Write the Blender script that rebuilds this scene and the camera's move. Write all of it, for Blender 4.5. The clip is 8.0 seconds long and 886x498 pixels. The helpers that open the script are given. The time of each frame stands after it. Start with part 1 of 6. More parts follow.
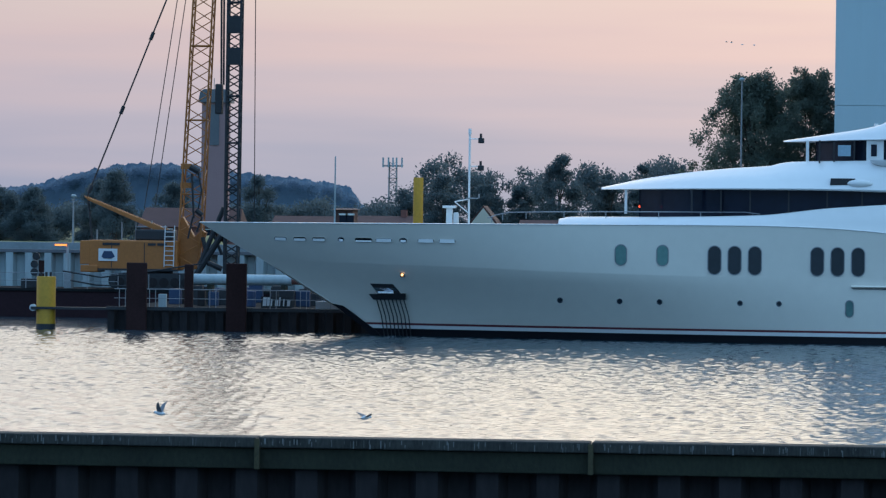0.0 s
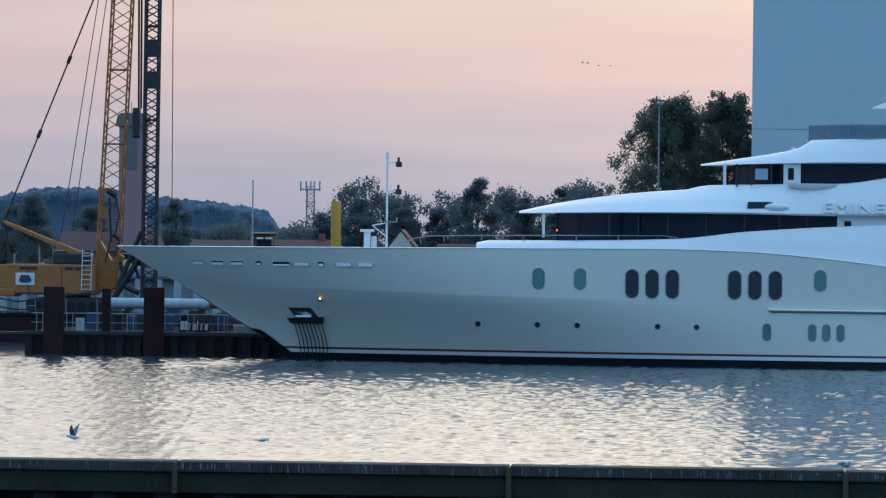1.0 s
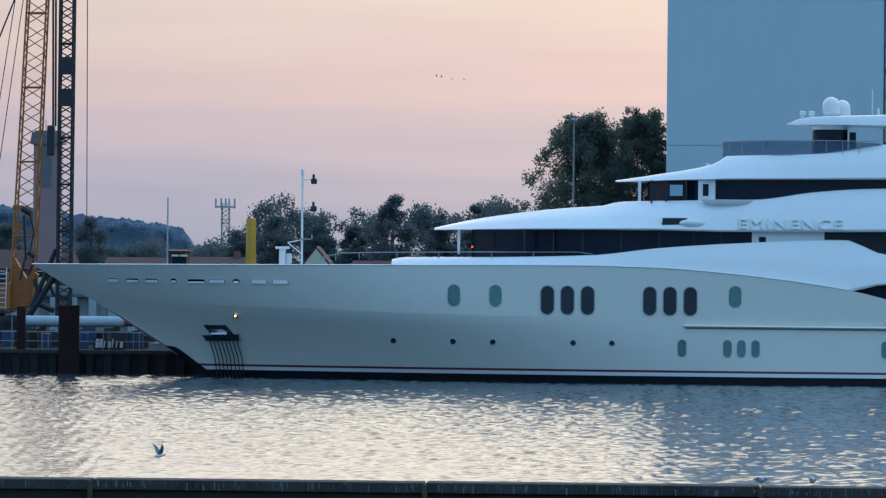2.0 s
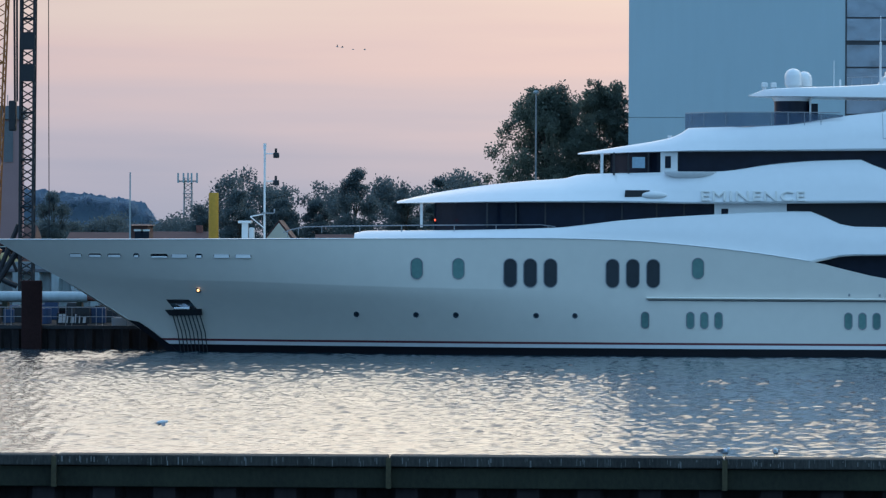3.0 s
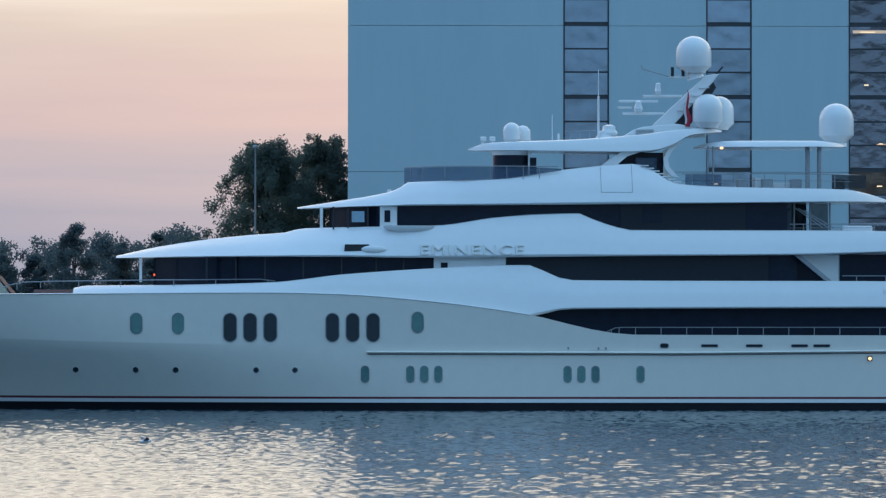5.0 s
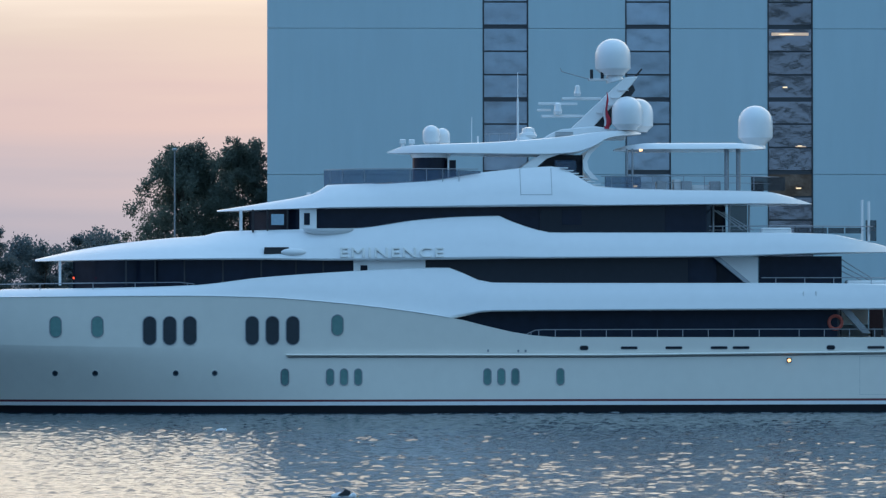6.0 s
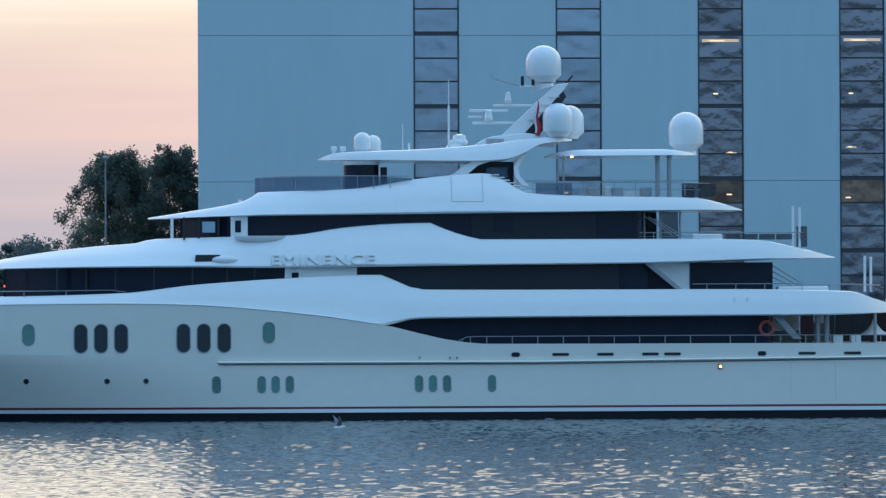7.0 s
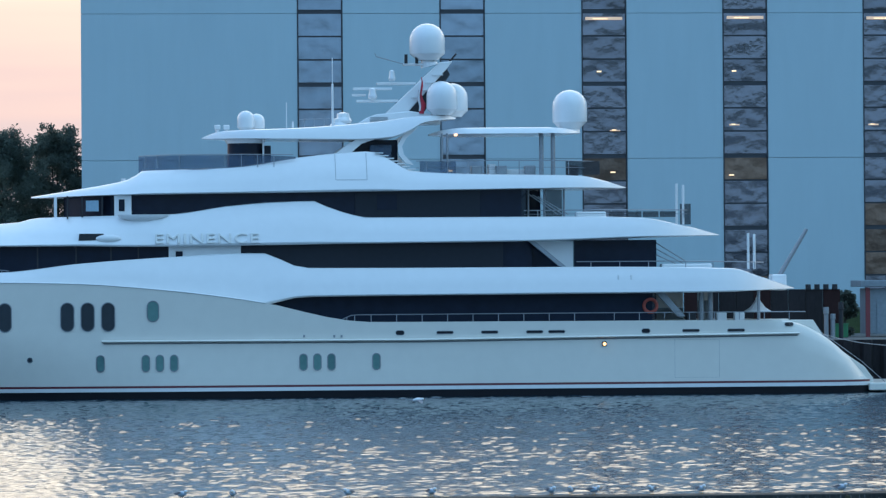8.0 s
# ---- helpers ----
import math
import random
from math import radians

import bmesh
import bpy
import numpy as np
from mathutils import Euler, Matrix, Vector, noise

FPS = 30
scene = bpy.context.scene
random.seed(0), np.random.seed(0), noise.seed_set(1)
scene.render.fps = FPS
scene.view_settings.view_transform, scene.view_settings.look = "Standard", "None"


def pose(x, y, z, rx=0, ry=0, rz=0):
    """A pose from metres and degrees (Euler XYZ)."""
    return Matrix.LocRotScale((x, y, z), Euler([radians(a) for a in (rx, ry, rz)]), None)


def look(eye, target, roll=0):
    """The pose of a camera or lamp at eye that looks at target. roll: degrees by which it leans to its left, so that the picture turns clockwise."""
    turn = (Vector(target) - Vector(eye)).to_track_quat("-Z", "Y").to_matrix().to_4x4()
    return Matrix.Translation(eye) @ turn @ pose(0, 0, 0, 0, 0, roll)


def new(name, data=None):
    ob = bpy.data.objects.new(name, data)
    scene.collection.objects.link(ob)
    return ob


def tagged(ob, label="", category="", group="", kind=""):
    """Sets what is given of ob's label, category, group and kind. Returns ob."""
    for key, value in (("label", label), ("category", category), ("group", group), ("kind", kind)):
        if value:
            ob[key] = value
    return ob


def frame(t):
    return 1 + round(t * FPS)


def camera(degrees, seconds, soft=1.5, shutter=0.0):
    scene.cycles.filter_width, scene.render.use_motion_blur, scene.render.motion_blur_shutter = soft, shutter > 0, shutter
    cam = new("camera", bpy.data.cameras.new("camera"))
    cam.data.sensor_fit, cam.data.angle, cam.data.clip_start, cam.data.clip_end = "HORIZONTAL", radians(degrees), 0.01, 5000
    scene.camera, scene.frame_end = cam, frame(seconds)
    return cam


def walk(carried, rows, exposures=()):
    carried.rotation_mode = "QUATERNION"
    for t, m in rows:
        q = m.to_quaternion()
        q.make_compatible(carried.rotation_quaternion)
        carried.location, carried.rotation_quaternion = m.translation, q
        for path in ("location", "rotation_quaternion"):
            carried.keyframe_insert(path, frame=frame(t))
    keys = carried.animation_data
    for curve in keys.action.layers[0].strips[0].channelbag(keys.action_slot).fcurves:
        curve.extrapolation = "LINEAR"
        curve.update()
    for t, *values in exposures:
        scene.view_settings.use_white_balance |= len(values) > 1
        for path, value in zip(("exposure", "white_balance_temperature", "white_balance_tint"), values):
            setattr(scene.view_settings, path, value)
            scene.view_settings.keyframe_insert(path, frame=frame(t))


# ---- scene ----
cam = camera(11.21, 8.0, soft=1.3)
EYE = 6.0
# t, yaw, pitch, roll of a camera that pans from one spot on the far quay
PAN = [
    (0.0, 4.572, -0.25, -0.748), (0.5, 4.028, -0.055, -0.692), (1.0, 3.528, 0.064, -0.702), (1.5, 3.123, 0.109, -0.651),
    (2.0, 2.453, 0.289, -0.542), (2.2, 2.252, 0.228, -0.404), (3.3, 1.872, -0.073, -0.157), (3.5, 1.7, -0.047, -0.03),
    (4.0, 0.54, 0.186, 0.029), (4.5, -0.137, 0.359, 0.1), (5.0, -1.575, 0.651, -0.044), (5.2, -2.007, 0.75, -0.041),
    (6.3, -2.823, 0.669, 0.121), (6.5, -3.074, 0.679, 0.144), (7.0, -3.463, 0.771, 0.247), (7.5, -4.099, 0.732, 0.349),
    (8.0, -4.932, 0.486, 0.406),
]
walk(cam, [(t, pose(0, 0, EYE, 90 + p, r, y)) for t, y, p, r in PAN],
     exposures=[(0.0, 0.03), (3.5, 0.0), (4.5, -0.1), (5.2, -0.1), (6.5, 0.0), (7.5, 0.14), (8.0, 0.24)])

# ---- sky and light: dusk after sunset, warm glow over the far shore, blue sky overhead and behind ----
world = bpy.data.worlds.new("dusk")
scene.world = world
world.use_nodes = True
wn, wl = world.node_tree.nodes, world.node_tree.links
wn.clear()


def wnode(kind, **kw):
    n = wn.new(kind)
    for k, v in kw.items():
        n.inputs[k].default_value = v
    return n


def ramp_fill(n, stops):
    el = n.color_ramp.elements
    el[0].position, el[0].color = stops[0][0], (*stops[0][1], 1)
    el[1].position, el[1].color = stops[-1][0], (*stops[-1][1], 1)
    for p, c in stops[1:-1]:
        e = el.new(p)
        e.color = (*c, 1)


def half(stops):
    return [(p, tuple(v / 2 for v in c)) for p, c in stops]


w_tc = wn.new("ShaderNodeTexCoord")
w_sep = wn.new("ShaderNodeSeparateXYZ")
wl.new(w_tc.outputs["Generated"], w_sep.inputs[0])
w_map = wn.new("ShaderNodeMapping")
w_map.inputs["Scale"].default_value = (5, 5, 70)
wl.new(w_tc.outputs["Generated"], w_map.inputs[0])
w_noise = wnode("ShaderNodeTexNoise", Scale=1.6, Detail=3.0)
wl.new(w_map.outputs[0], w_noise.inputs["Vector"])
w_shift = wn.new("ShaderNodeMath")
w_shift.operation = "MULTIPLY_ADD"
w_shift.inputs[1].default_value, w_shift.inputs[2].default_value = 0.03, -0.015
wl.new(w_noise.outputs[0], w_shift.inputs[0])
w_el = wn.new("ShaderNodeMath")
w_el.operation = "ADD"
wl.new(w_sep.outputs["Z"], w_el.inputs[0])
wl.new(w_shift.outputs[0], w_el.inputs[1])
w_front = wn.new("ShaderNodeValToRGB")
ramp_fill(w_front, half([(0.0, (0.36, 0.42, 0.53)), (0.012, (0.43, 0.46, 0.56)), (0.026, (0.59, 0.54, 0.595)), (0.044, (0.78, 0.61, 0.59)),
                         (0.062, (0.86, 0.72, 0.63)), (0.09, (1.28, 1.14, 0.96)), (0.2, (1.97, 1.82, 1.54)), (0.42, (1.50, 1.50, 1.48)), (1.0, (0.46, 0.88, 1.40))]))
wl.new(w_el.outputs[0], w_front.inputs[0])
w_back = wn.new("ShaderNodeValToRGB")
ramp_fill(w_back, half([(0.0, (0.37, 0.64, 0.93)), (0.1, (0.41, 0.76, 1.14)), (0.45, (0.43, 0.84, 1.32)), (1.0, (0.46, 0.88, 1.40))]))
wl.new(w_el.outputs[0], w_back.inputs[0])
w_side = wn.new("ShaderNodeMapRange")
w_side.inputs[1].default_value, w_side.inputs[2].default_value = -0.35, 0.75
wl.new(w_sep.outputs["Y"], w_side.inputs[0])
w_mix = wn.new("ShaderNodeMix")
w_mix.data_type = "RGBA"
wl.new(w_side.outputs[0], w_mix.inputs[0])
wl.new(w_back.outputs[0], w_mix.inputs[6])
wl.new(w_front.outputs[0], w_mix.inputs[7])
w_sky = wn.new("ShaderNodeTexSky")
w_sky.sky_type, w_sky.sun_disc = "NISHITA", False
w_sky.sun_elevation, w_sky.sun_rotation = radians(1.0), radians(15)
w_bg = wnode("ShaderNodeBackground", Strength=2.0)
w_bg2 = wnode("ShaderNodeBackground", Strength=0.008)
w_az = wn.new("ShaderNodeMapRange")
w_az.inputs[1].default_value, w_az.inputs[2].default_value = -0.22, 0.02
wl.new(w_sep.outputs["X"], w_az.inputs[0])
w_tint = wn.new("ShaderNodeMix")
w_tint.data_type = "RGBA"
w_tint.inputs[6].default_value, w_tint.inputs[7].default_value = (0.73, 0.78, 0.88, 1), (1.01, 1.0, 0.98, 1)
wl.new(w_az.outputs[0], w_tint.inputs[0])
w_mul = wn.new("ShaderNodeMix")
w_mul.data_type, w_mul.blend_type = "RGBA", "MULTIPLY"
w_mul.inputs[0].default_value = 1.0
wl.new(w_mix.outputs[2], w_mul.inputs[6])
wl.new(w_tint.outputs[2], w_mul.inputs[7])
wl.new(w_mul.outputs[2], w_bg.inputs[0])
wl.new(w_sky.outputs[0], w_bg2.inputs[0])
w_add = wn.new("ShaderNodeAddShader")
w_out = wn.new("ShaderNodeOutputWorld")
wl.new(w_bg.outputs[0], w_add.inputs[0])
wl.new(w_bg2.outputs[0], w_add.inputs[1])
wl.new(w_add.outputs[0], w_out.inputs[0])

sun = new("sun", bpy.data.lights.new("sun", "SUN"))
sun.data.energy, sun.data.angle, sun.data.color = 0.1, radians(40), (1.0, 0.88, 0.76)
sun.matrix_world = look((60, 900, 230), (0, 200, 5))


# ---- materials ----
def mat(name, color, rough=0.5, metal=0.0, vary=0.12, scale=3.0, bump=0.0, bump_scale=20.0, stretch=(1, 1, 1), dark=None,
        island=0.0, per_object=0.0, spec=0.5, coat=0.0):
    """Procedural paint, wood, steel, leaf...: colour with two scales of variation, and fine relief."""
    m = bpy.data.materials.new(name)
    m.use_nodes = True
    n, l = m.node_tree.nodes, m.node_tree.links
    b = n["Principled BSDF"]
    b.inputs["Roughness"].default_value, b.inputs["Metallic"].default_value = rough, metal
    b.inputs["Specular IOR Level"].default_value = spec
    b.inputs["Coat Weight"].default_value = coat
    tc, mp = n.new("ShaderNodeTexCoord"), n.new("ShaderNodeMapping")
    mp.inputs["Scale"].default_value = stretch
    l.new(tc.outputs["Object"], mp.inputs[0])
    n1, n2 = n.new("ShaderNodeTexNoise"), n.new("ShaderNodeTexNoise")
    n1.inputs["Scale"].default_value, n2.inputs["Scale"].default_value = scale * 0.2, scale * 3
    n1.inputs["Detail"].default_value = n2.inputs["Detail"].default_value = 4
    l.new(mp.outputs[0], n1.inputs["Vector"])
    l.new(mp.outputs[0], n2.inputs["Vector"])
    ad = n.new("ShaderNodeMath")
    ad.operation = "ADD"
    l.new(n1.outputs[0], ad.inputs[0])
    l.new(n2.outputs[0], ad.inputs[1])
    last = ad.outputs[0]
    for use, src in ((island, ("ShaderNodeNewGeometry", "Random Per Island")), (per_object, ("ShaderNodeObjectInfo", "Random"))):
        if use:
            g, ma = n.new(src[0]), n.new("ShaderNodeMath")
            ma.operation = "MULTIPLY_ADD"
            ma.inputs[1].default_value = use
            l.new(g.outputs[src[1]], ma.inputs[0])
            l.new(last, ma.inputs[2])
            last = ma.outputs[0]
    mr = n.new("ShaderNodeMapRange")
    mr.inputs[1].default_value, mr.inputs[2].default_value = 0.55, 1.45 + island + per_object
    l.new(last, mr.inputs[0])
    mx = n.new("ShaderNodeMix")
    mx.data_type = "RGBA"
    lo = dark or tuple(c * (1 - vary) for c in color)
    mx.inputs[6].default_value = (*lo, 1)
    mx.inputs[7].default_value = (*[min(1, c * (1 + vary * 0.6)) for c in color], 1)
    l.new(mr.outputs[0], mx.inputs[0])
    l.new(mx.outputs[2], b.inputs["Base Color"])
    if bump:
        n3, bp = n.new("ShaderNodeTexNoise"), n.new("ShaderNodeBump")
        n3.inputs["Scale"].default_value, n3.inputs["Detail"].default_value = bump_scale, 4
        bp.inputs["Strength"].default_value, bp.inputs["Distance"].default_value = 1.0, bump
        l.new(mp.outputs[0], n3.inputs["Vector"])
        l.new(n3.outputs[0], bp.inputs["Height"])
        l.new(bp.outputs[0], b.inputs["Normal"])
    return m


def glow(name, color, strength):
    m = mat(name, color)
    b = m.node_tree.nodes["Principled BSDF"]
    b.inputs["Emission Color"].default_value = (*color, 1)
    b.inputs["Emission Strength"].default_value = strength
    return m


WHITE = mat("white_gelcoat", (0.73, 0.735, 0.735), 0.22, vary=0.04, scale=0.6, coat=0.4)
HULL = mat("champagne_paint", (0.715, 0.68, 0.61), 0.3, vary=0.05, scale=0.5, coat=0.3)
BLACK = mat("black_antifouling", (0.009, 0.010, 0.014), 0.5, vary=0.3, spec=0.15)
RED = mat("red_stripe_paint", (0.13, 0.02, 0.03), 0.4)
DARK_GLASS = mat("tinted_window_glass", (0.013, 0.019, 0.034), 0.12, vary=0.35, scale=0.6, spec=0.12)
GREY_GLASS = mat("dark_cladding", (0.014, 0.018, 0.026), 0.35, vary=0.2, scale=1.0, spec=0.2)
GREEN_GLASS = mat("green_porthole_glass", (0.11, 0.235, 0.215), 0.12, vary=0.4, scale=1.6, per_object=0.8, dark=(0.055, 0.13, 0.135))
HULL_GLASS = mat("slate_tinted_glass", (0.019, 0.029, 0.040), 0.1, vary=0.35, scale=1.2, per_object=0.5, spec=0.5)
CHROME = mat("polished_steel", (0.62, 0.63, 0.65), 0.22, metal=1.0)
RAIL = mat("satin_steel_rail", (0.26, 0.28, 0.31), 0.35, metal=0.85)
STEEL = mat("grey_steel", (0.28, 0.30, 0.32), 0.5, metal=0.3, vary=0.25)
DECK = mat("teak_deck", (0.30, 0.21, 0.13), 0.6, vary=0.2, scale=6)
HALL = mat("blue_grey_cladding", (0.38, 0.50, 0.54), 0.5, vary=0.06, scale=0.4, stretch=(1, 1, 0.15), bump=0.004, bump_scale=5)
HALL_FRAME = mat("dark_window_frame", (0.03, 0.035, 0.045), 0.5)
HALL_PANE = mat("rippled_film_pane", (0.17, 0.17, 0.20), 0.14, metal=0.75, vary=0.28, scale=0.7, bump=0.05, bump_scale=1.5, per_object=0.9)
PANE_BLUE = mat("pale_blue_hall_pane", (0.25, 0.31, 0.38), 0.14, metal=0.5, vary=0.3, scale=0.5, bump=0.02, bump_scale=0.9, per_object=0.7)
# Pale blue base colour paints in the sky's reflection on the bridge window.
BRIDGE_PANE = mat("sky_tinted_bridge_pane", (0.26, 0.40, 0.50), 0.1, vary=0.2)
# Brown base colour stands in for warm light behind some lower panes.
PANE_BROWN = mat("brown_lit_pane", (0.17, 0.105, 0.075), 0.2, metal=0.4, vary=0.7, scale=1.3, bump=0.05, bump_scale=1.6, per_object=0.9)
RUST_PILE = mat("rusty_sheet_pile", (0.026, 0.023, 0.025), 0.85, vary=0.45, scale=2.5, stretch=(1, 1, 0.3), bump=0.01, spec=0.2)
PILE_BROWN = mat("brown_rusted_steel", (0.034, 0.016, 0.016), 0.85, vary=0.4, scale=3, bump=0.008, spec=0.15)
PALE_PILE = mat("pale_galvanised_sheet_pile", (0.34, 0.41, 0.44), 0.55, vary=0.25, scale=1.2, stretch=(1, 1, 0.2))
YELLOW = mat("yellow_marker_paint", (0.50, 0.265, 0.018), 0.5, vary=0.25, scale=2)
CRANE_YELLOW = mat("orange_crane_paint", (0.38, 0.125, 0.024), 0.55, vary=0.25, scale=2)
CRANE_DARK = mat("dark_greased_steel", (0.026, 0.028, 0.033), 0.6, vary=0.3, spec=0.35)
# The purple-grey tint paints distance haze into the tower's brick.
TOWER_BRICK = mat("haze_purple_brick", (0.31, 0.185, 0.19), 0.85, vary=0.15, scale=3, bump=0.01)
BRICK = mat("red_brick", (0.19, 0.075, 0.062), 0.85, vary=0.25, scale=4, bump=0.01)
ROOF_RED = mat("red_roof_tiles", (0.085, 0.038, 0.036), 0.8, vary=0.3, scale=5)
SLATE = mat("grey_slate", (0.12, 0.13, 0.15), 0.7, vary=0.2)
RENDER_WALL = mat("pale_rendered_wall", (0.55, 0.50, 0.42), 0.85, vary=0.12)
CONCRETE = mat("concrete_coping", (0.040, 0.040, 0.037), 0.9, vary=0.85, scale=4, bump=0.015, stretch=(1.6, 1, 0.5))
DOCK_DECK = mat("dark_matt_deck", (0.018, 0.02, 0.022), 0.95, vary=0.5, scale=2, spec=0.08)
TIMBER = mat("dark_tarred_timber", (0.018, 0.022, 0.012), 0.9, vary=0.7, scale=4, stretch=(1, 1, 0.6), bump=0.015)
DROPPING = mat("greyed_droppings", (0.15, 0.16, 0.16), 0.9, vary=0.5, scale=6, island=0.8)
GRASS = mat("rough_grass", (0.06, 0.085, 0.03), 0.9, vary=0.4, scale=2)
GROUND = mat("quay_gravel", (0.12, 0.115, 0.105), 0.9, vary=0.3, scale=2)
# Distance haze is mixed into both leaf colours, more into the far one.
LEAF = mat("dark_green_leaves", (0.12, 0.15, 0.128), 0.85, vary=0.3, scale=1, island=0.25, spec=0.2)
LEAF_FAR = mat("haze_tinted_leaves", (0.10, 0.135, 0.148), 0.9, vary=0.15, scale=0.5, island=0.12, spec=0.1)
BARK = mat("bark", (0.06, 0.05, 0.04), 0.9, vary=0.3)
# Distance haze is painted into the hill's blue base colour.
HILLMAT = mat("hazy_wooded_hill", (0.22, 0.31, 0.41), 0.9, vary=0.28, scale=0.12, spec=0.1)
BLUE = mat("blue_plastic_drum", (0.014, 0.04, 0.10), 0.5)
GREENBOX = mat("green_box_paint", (0.02, 0.15, 0.06), 0.6)
CABIN = mat("blue_grey_panel", (0.21, 0.25, 0.28), 0.6, vary=0.25, scale=1.5)
POST_RED = mat("faded_red_frame", (0.2, 0.035, 0.04), 0.6)
CANVAS = mat("white_canvas", (0.6, 0.6, 0.6), 0.8, vary=0.1)
FEATHER_W = mat("white_feathers", (0.62, 0.64, 0.66), 0.7, vary=0.1)
FEATHER_G = mat("grey_feathers", (0.16, 0.17, 0.19), 0.7, vary=0.2)
BUOY = mat("pale_blue_float", (0.30, 0.42, 0.52), 0.5, vary=0.2)
LIFE_RED = mat("orange_lifebuoy", (0.34, 0.06, 0.04), 0.6)
FLAG_RED = mat("red_flag_cloth", (0.45, 0.03, 0.05), 0.8)
BLUE_GLASS = mat("blue_tinted_wind_screen", (0.05, 0.11, 0.20), 0.1, vary=0.3, scale=1)
FADED = mat("faded_yellow_mark", (0.055, 0.048, 0.022), 0.8, vary=0.5, scale=6)
LETTER = mat("satin_letter_metal", (0.60, 0.59, 0.56), 0.3, metal=0.35)
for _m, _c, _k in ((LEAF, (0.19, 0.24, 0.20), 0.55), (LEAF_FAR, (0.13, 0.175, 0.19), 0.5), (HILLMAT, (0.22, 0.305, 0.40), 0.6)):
    # thin leaves let some light through; on the hill this flattens contrast like haze
    _n, _l = _m.node_tree.nodes, _m.node_tree.links
    _tr, _mx = _n.new("ShaderNodeBsdfTranslucent"), _n.new("ShaderNodeMixShader")
    _tr.inputs[0].default_value = (*_c, 1)
    _mx.inputs[0].default_value = _k
    _l.new(_n["Principled BSDF"].outputs[0], _mx.inputs[1])
    _l.new(_tr.outputs[0], _mx.inputs[2])
    _l.new(_mx.outputs[0], _n["Material Output"].inputs[0])
SMOKE = mat("smoked_glass", (0.02, 0.028, 0.04), 0.1, vary=0.3, scale=1, spec=0.4)
SMOKE.node_tree.nodes["Principled BSDF"].inputs["Alpha"].default_value = 0.6
BLUE_GLASS.node_tree.nodes["Principled BSDF"].inputs["Alpha"].default_value = 0.5
LAMP_WARM = glow("warm_lamp", (1.0, 0.50, 0.20), 3.0)
LAMP_RED = glow("red_lamp", (1.0, 0.10, 0.04), 2.0)
LAMP_ORANGE = glow("orange_lamp", (1.0, 0.24, 0.04), 2.2)
HALL_LIT = glow("lit_hall_lamp", (1.0, 0.72, 0.42), 1.1)
HALL_DIM = glow("dim_hall_strip_lamp", (1.0, 0.62, 0.40), 0.28)

WATER = bpy.data.materials.new("harbour_water")
WATER.use_nodes = True
_n, _l = WATER.node_tree.nodes, WATER.node_tree.links
_b = _n["Principled BSDF"]
_b.inputs["Base Color"].default_value = (0.028, 0.052, 0.068, 1)
_b.inputs["Roughness"].default_value, _b.inputs["IOR"].default_value = 0.12, 1.33
_tc = _n.new("ShaderNodeTexCoord")
_heights = []
for _scale, _amp, _stretch in ((5.0, 0.004, (1.3, 1.0, 1)), (10.0, 0.003, (1.3, 1.1, 1)), (1.6, 0.004, (1, 1, 1))):
    _mp, _no, _mu = _n.new("ShaderNodeMapping"), _n.new("ShaderNodeTexNoise"), _n.new("ShaderNodeMath")
    _mp.inputs["Scale"].default_value = _stretch
    _no.inputs["Scale"].default_value, _no.inputs["Detail"].default_value = _scale, 2.5
    _mu.operation = "MULTIPLY"
    _mu.inputs[1].default_value = _amp
    _l.new(_tc.outputs["Object"], _mp.inputs[0])
    _l.new(_mp.outputs[0], _no.inputs["Vector"])
    _l.new(_no.outputs[0], _mu.inputs[0])
    _heights.append(_mu)
_a1, _a2 = _n.new("ShaderNodeMath"), _n.new("ShaderNodeMath")
_l.new(_heights[0].outputs[0], _a1.inputs[0])
_l.new(_heights[1].outputs[0], _a1.inputs[1])
_l.new(_a1.outputs[0], _a2.inputs[0])
_l.new(_heights[2].outputs[0], _a2.inputs[1])
_bp = _n.new("ShaderNodeBump")
_bp.inputs["Strength"].default_value, _bp.inputs["Distance"].default_value = 1.0, 1.0
_l.new(_a2.outputs[0], _bp.inputs["Height"])
_l.new(_bp.outputs[0], _b.inputs["Normal"])

# ---- mesh helpers ----
BASE = {}


def thing(name, x, y, z, label="", category="", group="", kind=""):
    ob = new(name)
    ob.location = (x, y, z)
    ob.empty_display_size = 0.2
    BASE[ob.name] = Vector((x, y, z))
    return tagged(ob, label, category, group, kind)


def part(name, bm, material, parent, label="", smooth=False):
    """Links a bmesh, in world places, as one mesh under a thing or a part."""
    me = bpy.data.meshes.new(name)
    base = BASE[parent.name]
    bmesh.ops.translate(bm, verts=bm.verts, vec=-base)
    if smooth:
        for f in bm.faces:
            f.smooth = True
    bm.to_mesh(me)
    bm.free()
    me.materials.append(material)
    ob = new(name, me)
    ob.parent = parent
    BASE[ob.name] = base
    if smooth:
        me.set_sharp_from_angle(angle=radians(22))
    return tagged(ob, label)


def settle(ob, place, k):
    """Moves a finished thing farther from the camera, scaled by k to look the same there."""
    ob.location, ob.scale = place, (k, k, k)


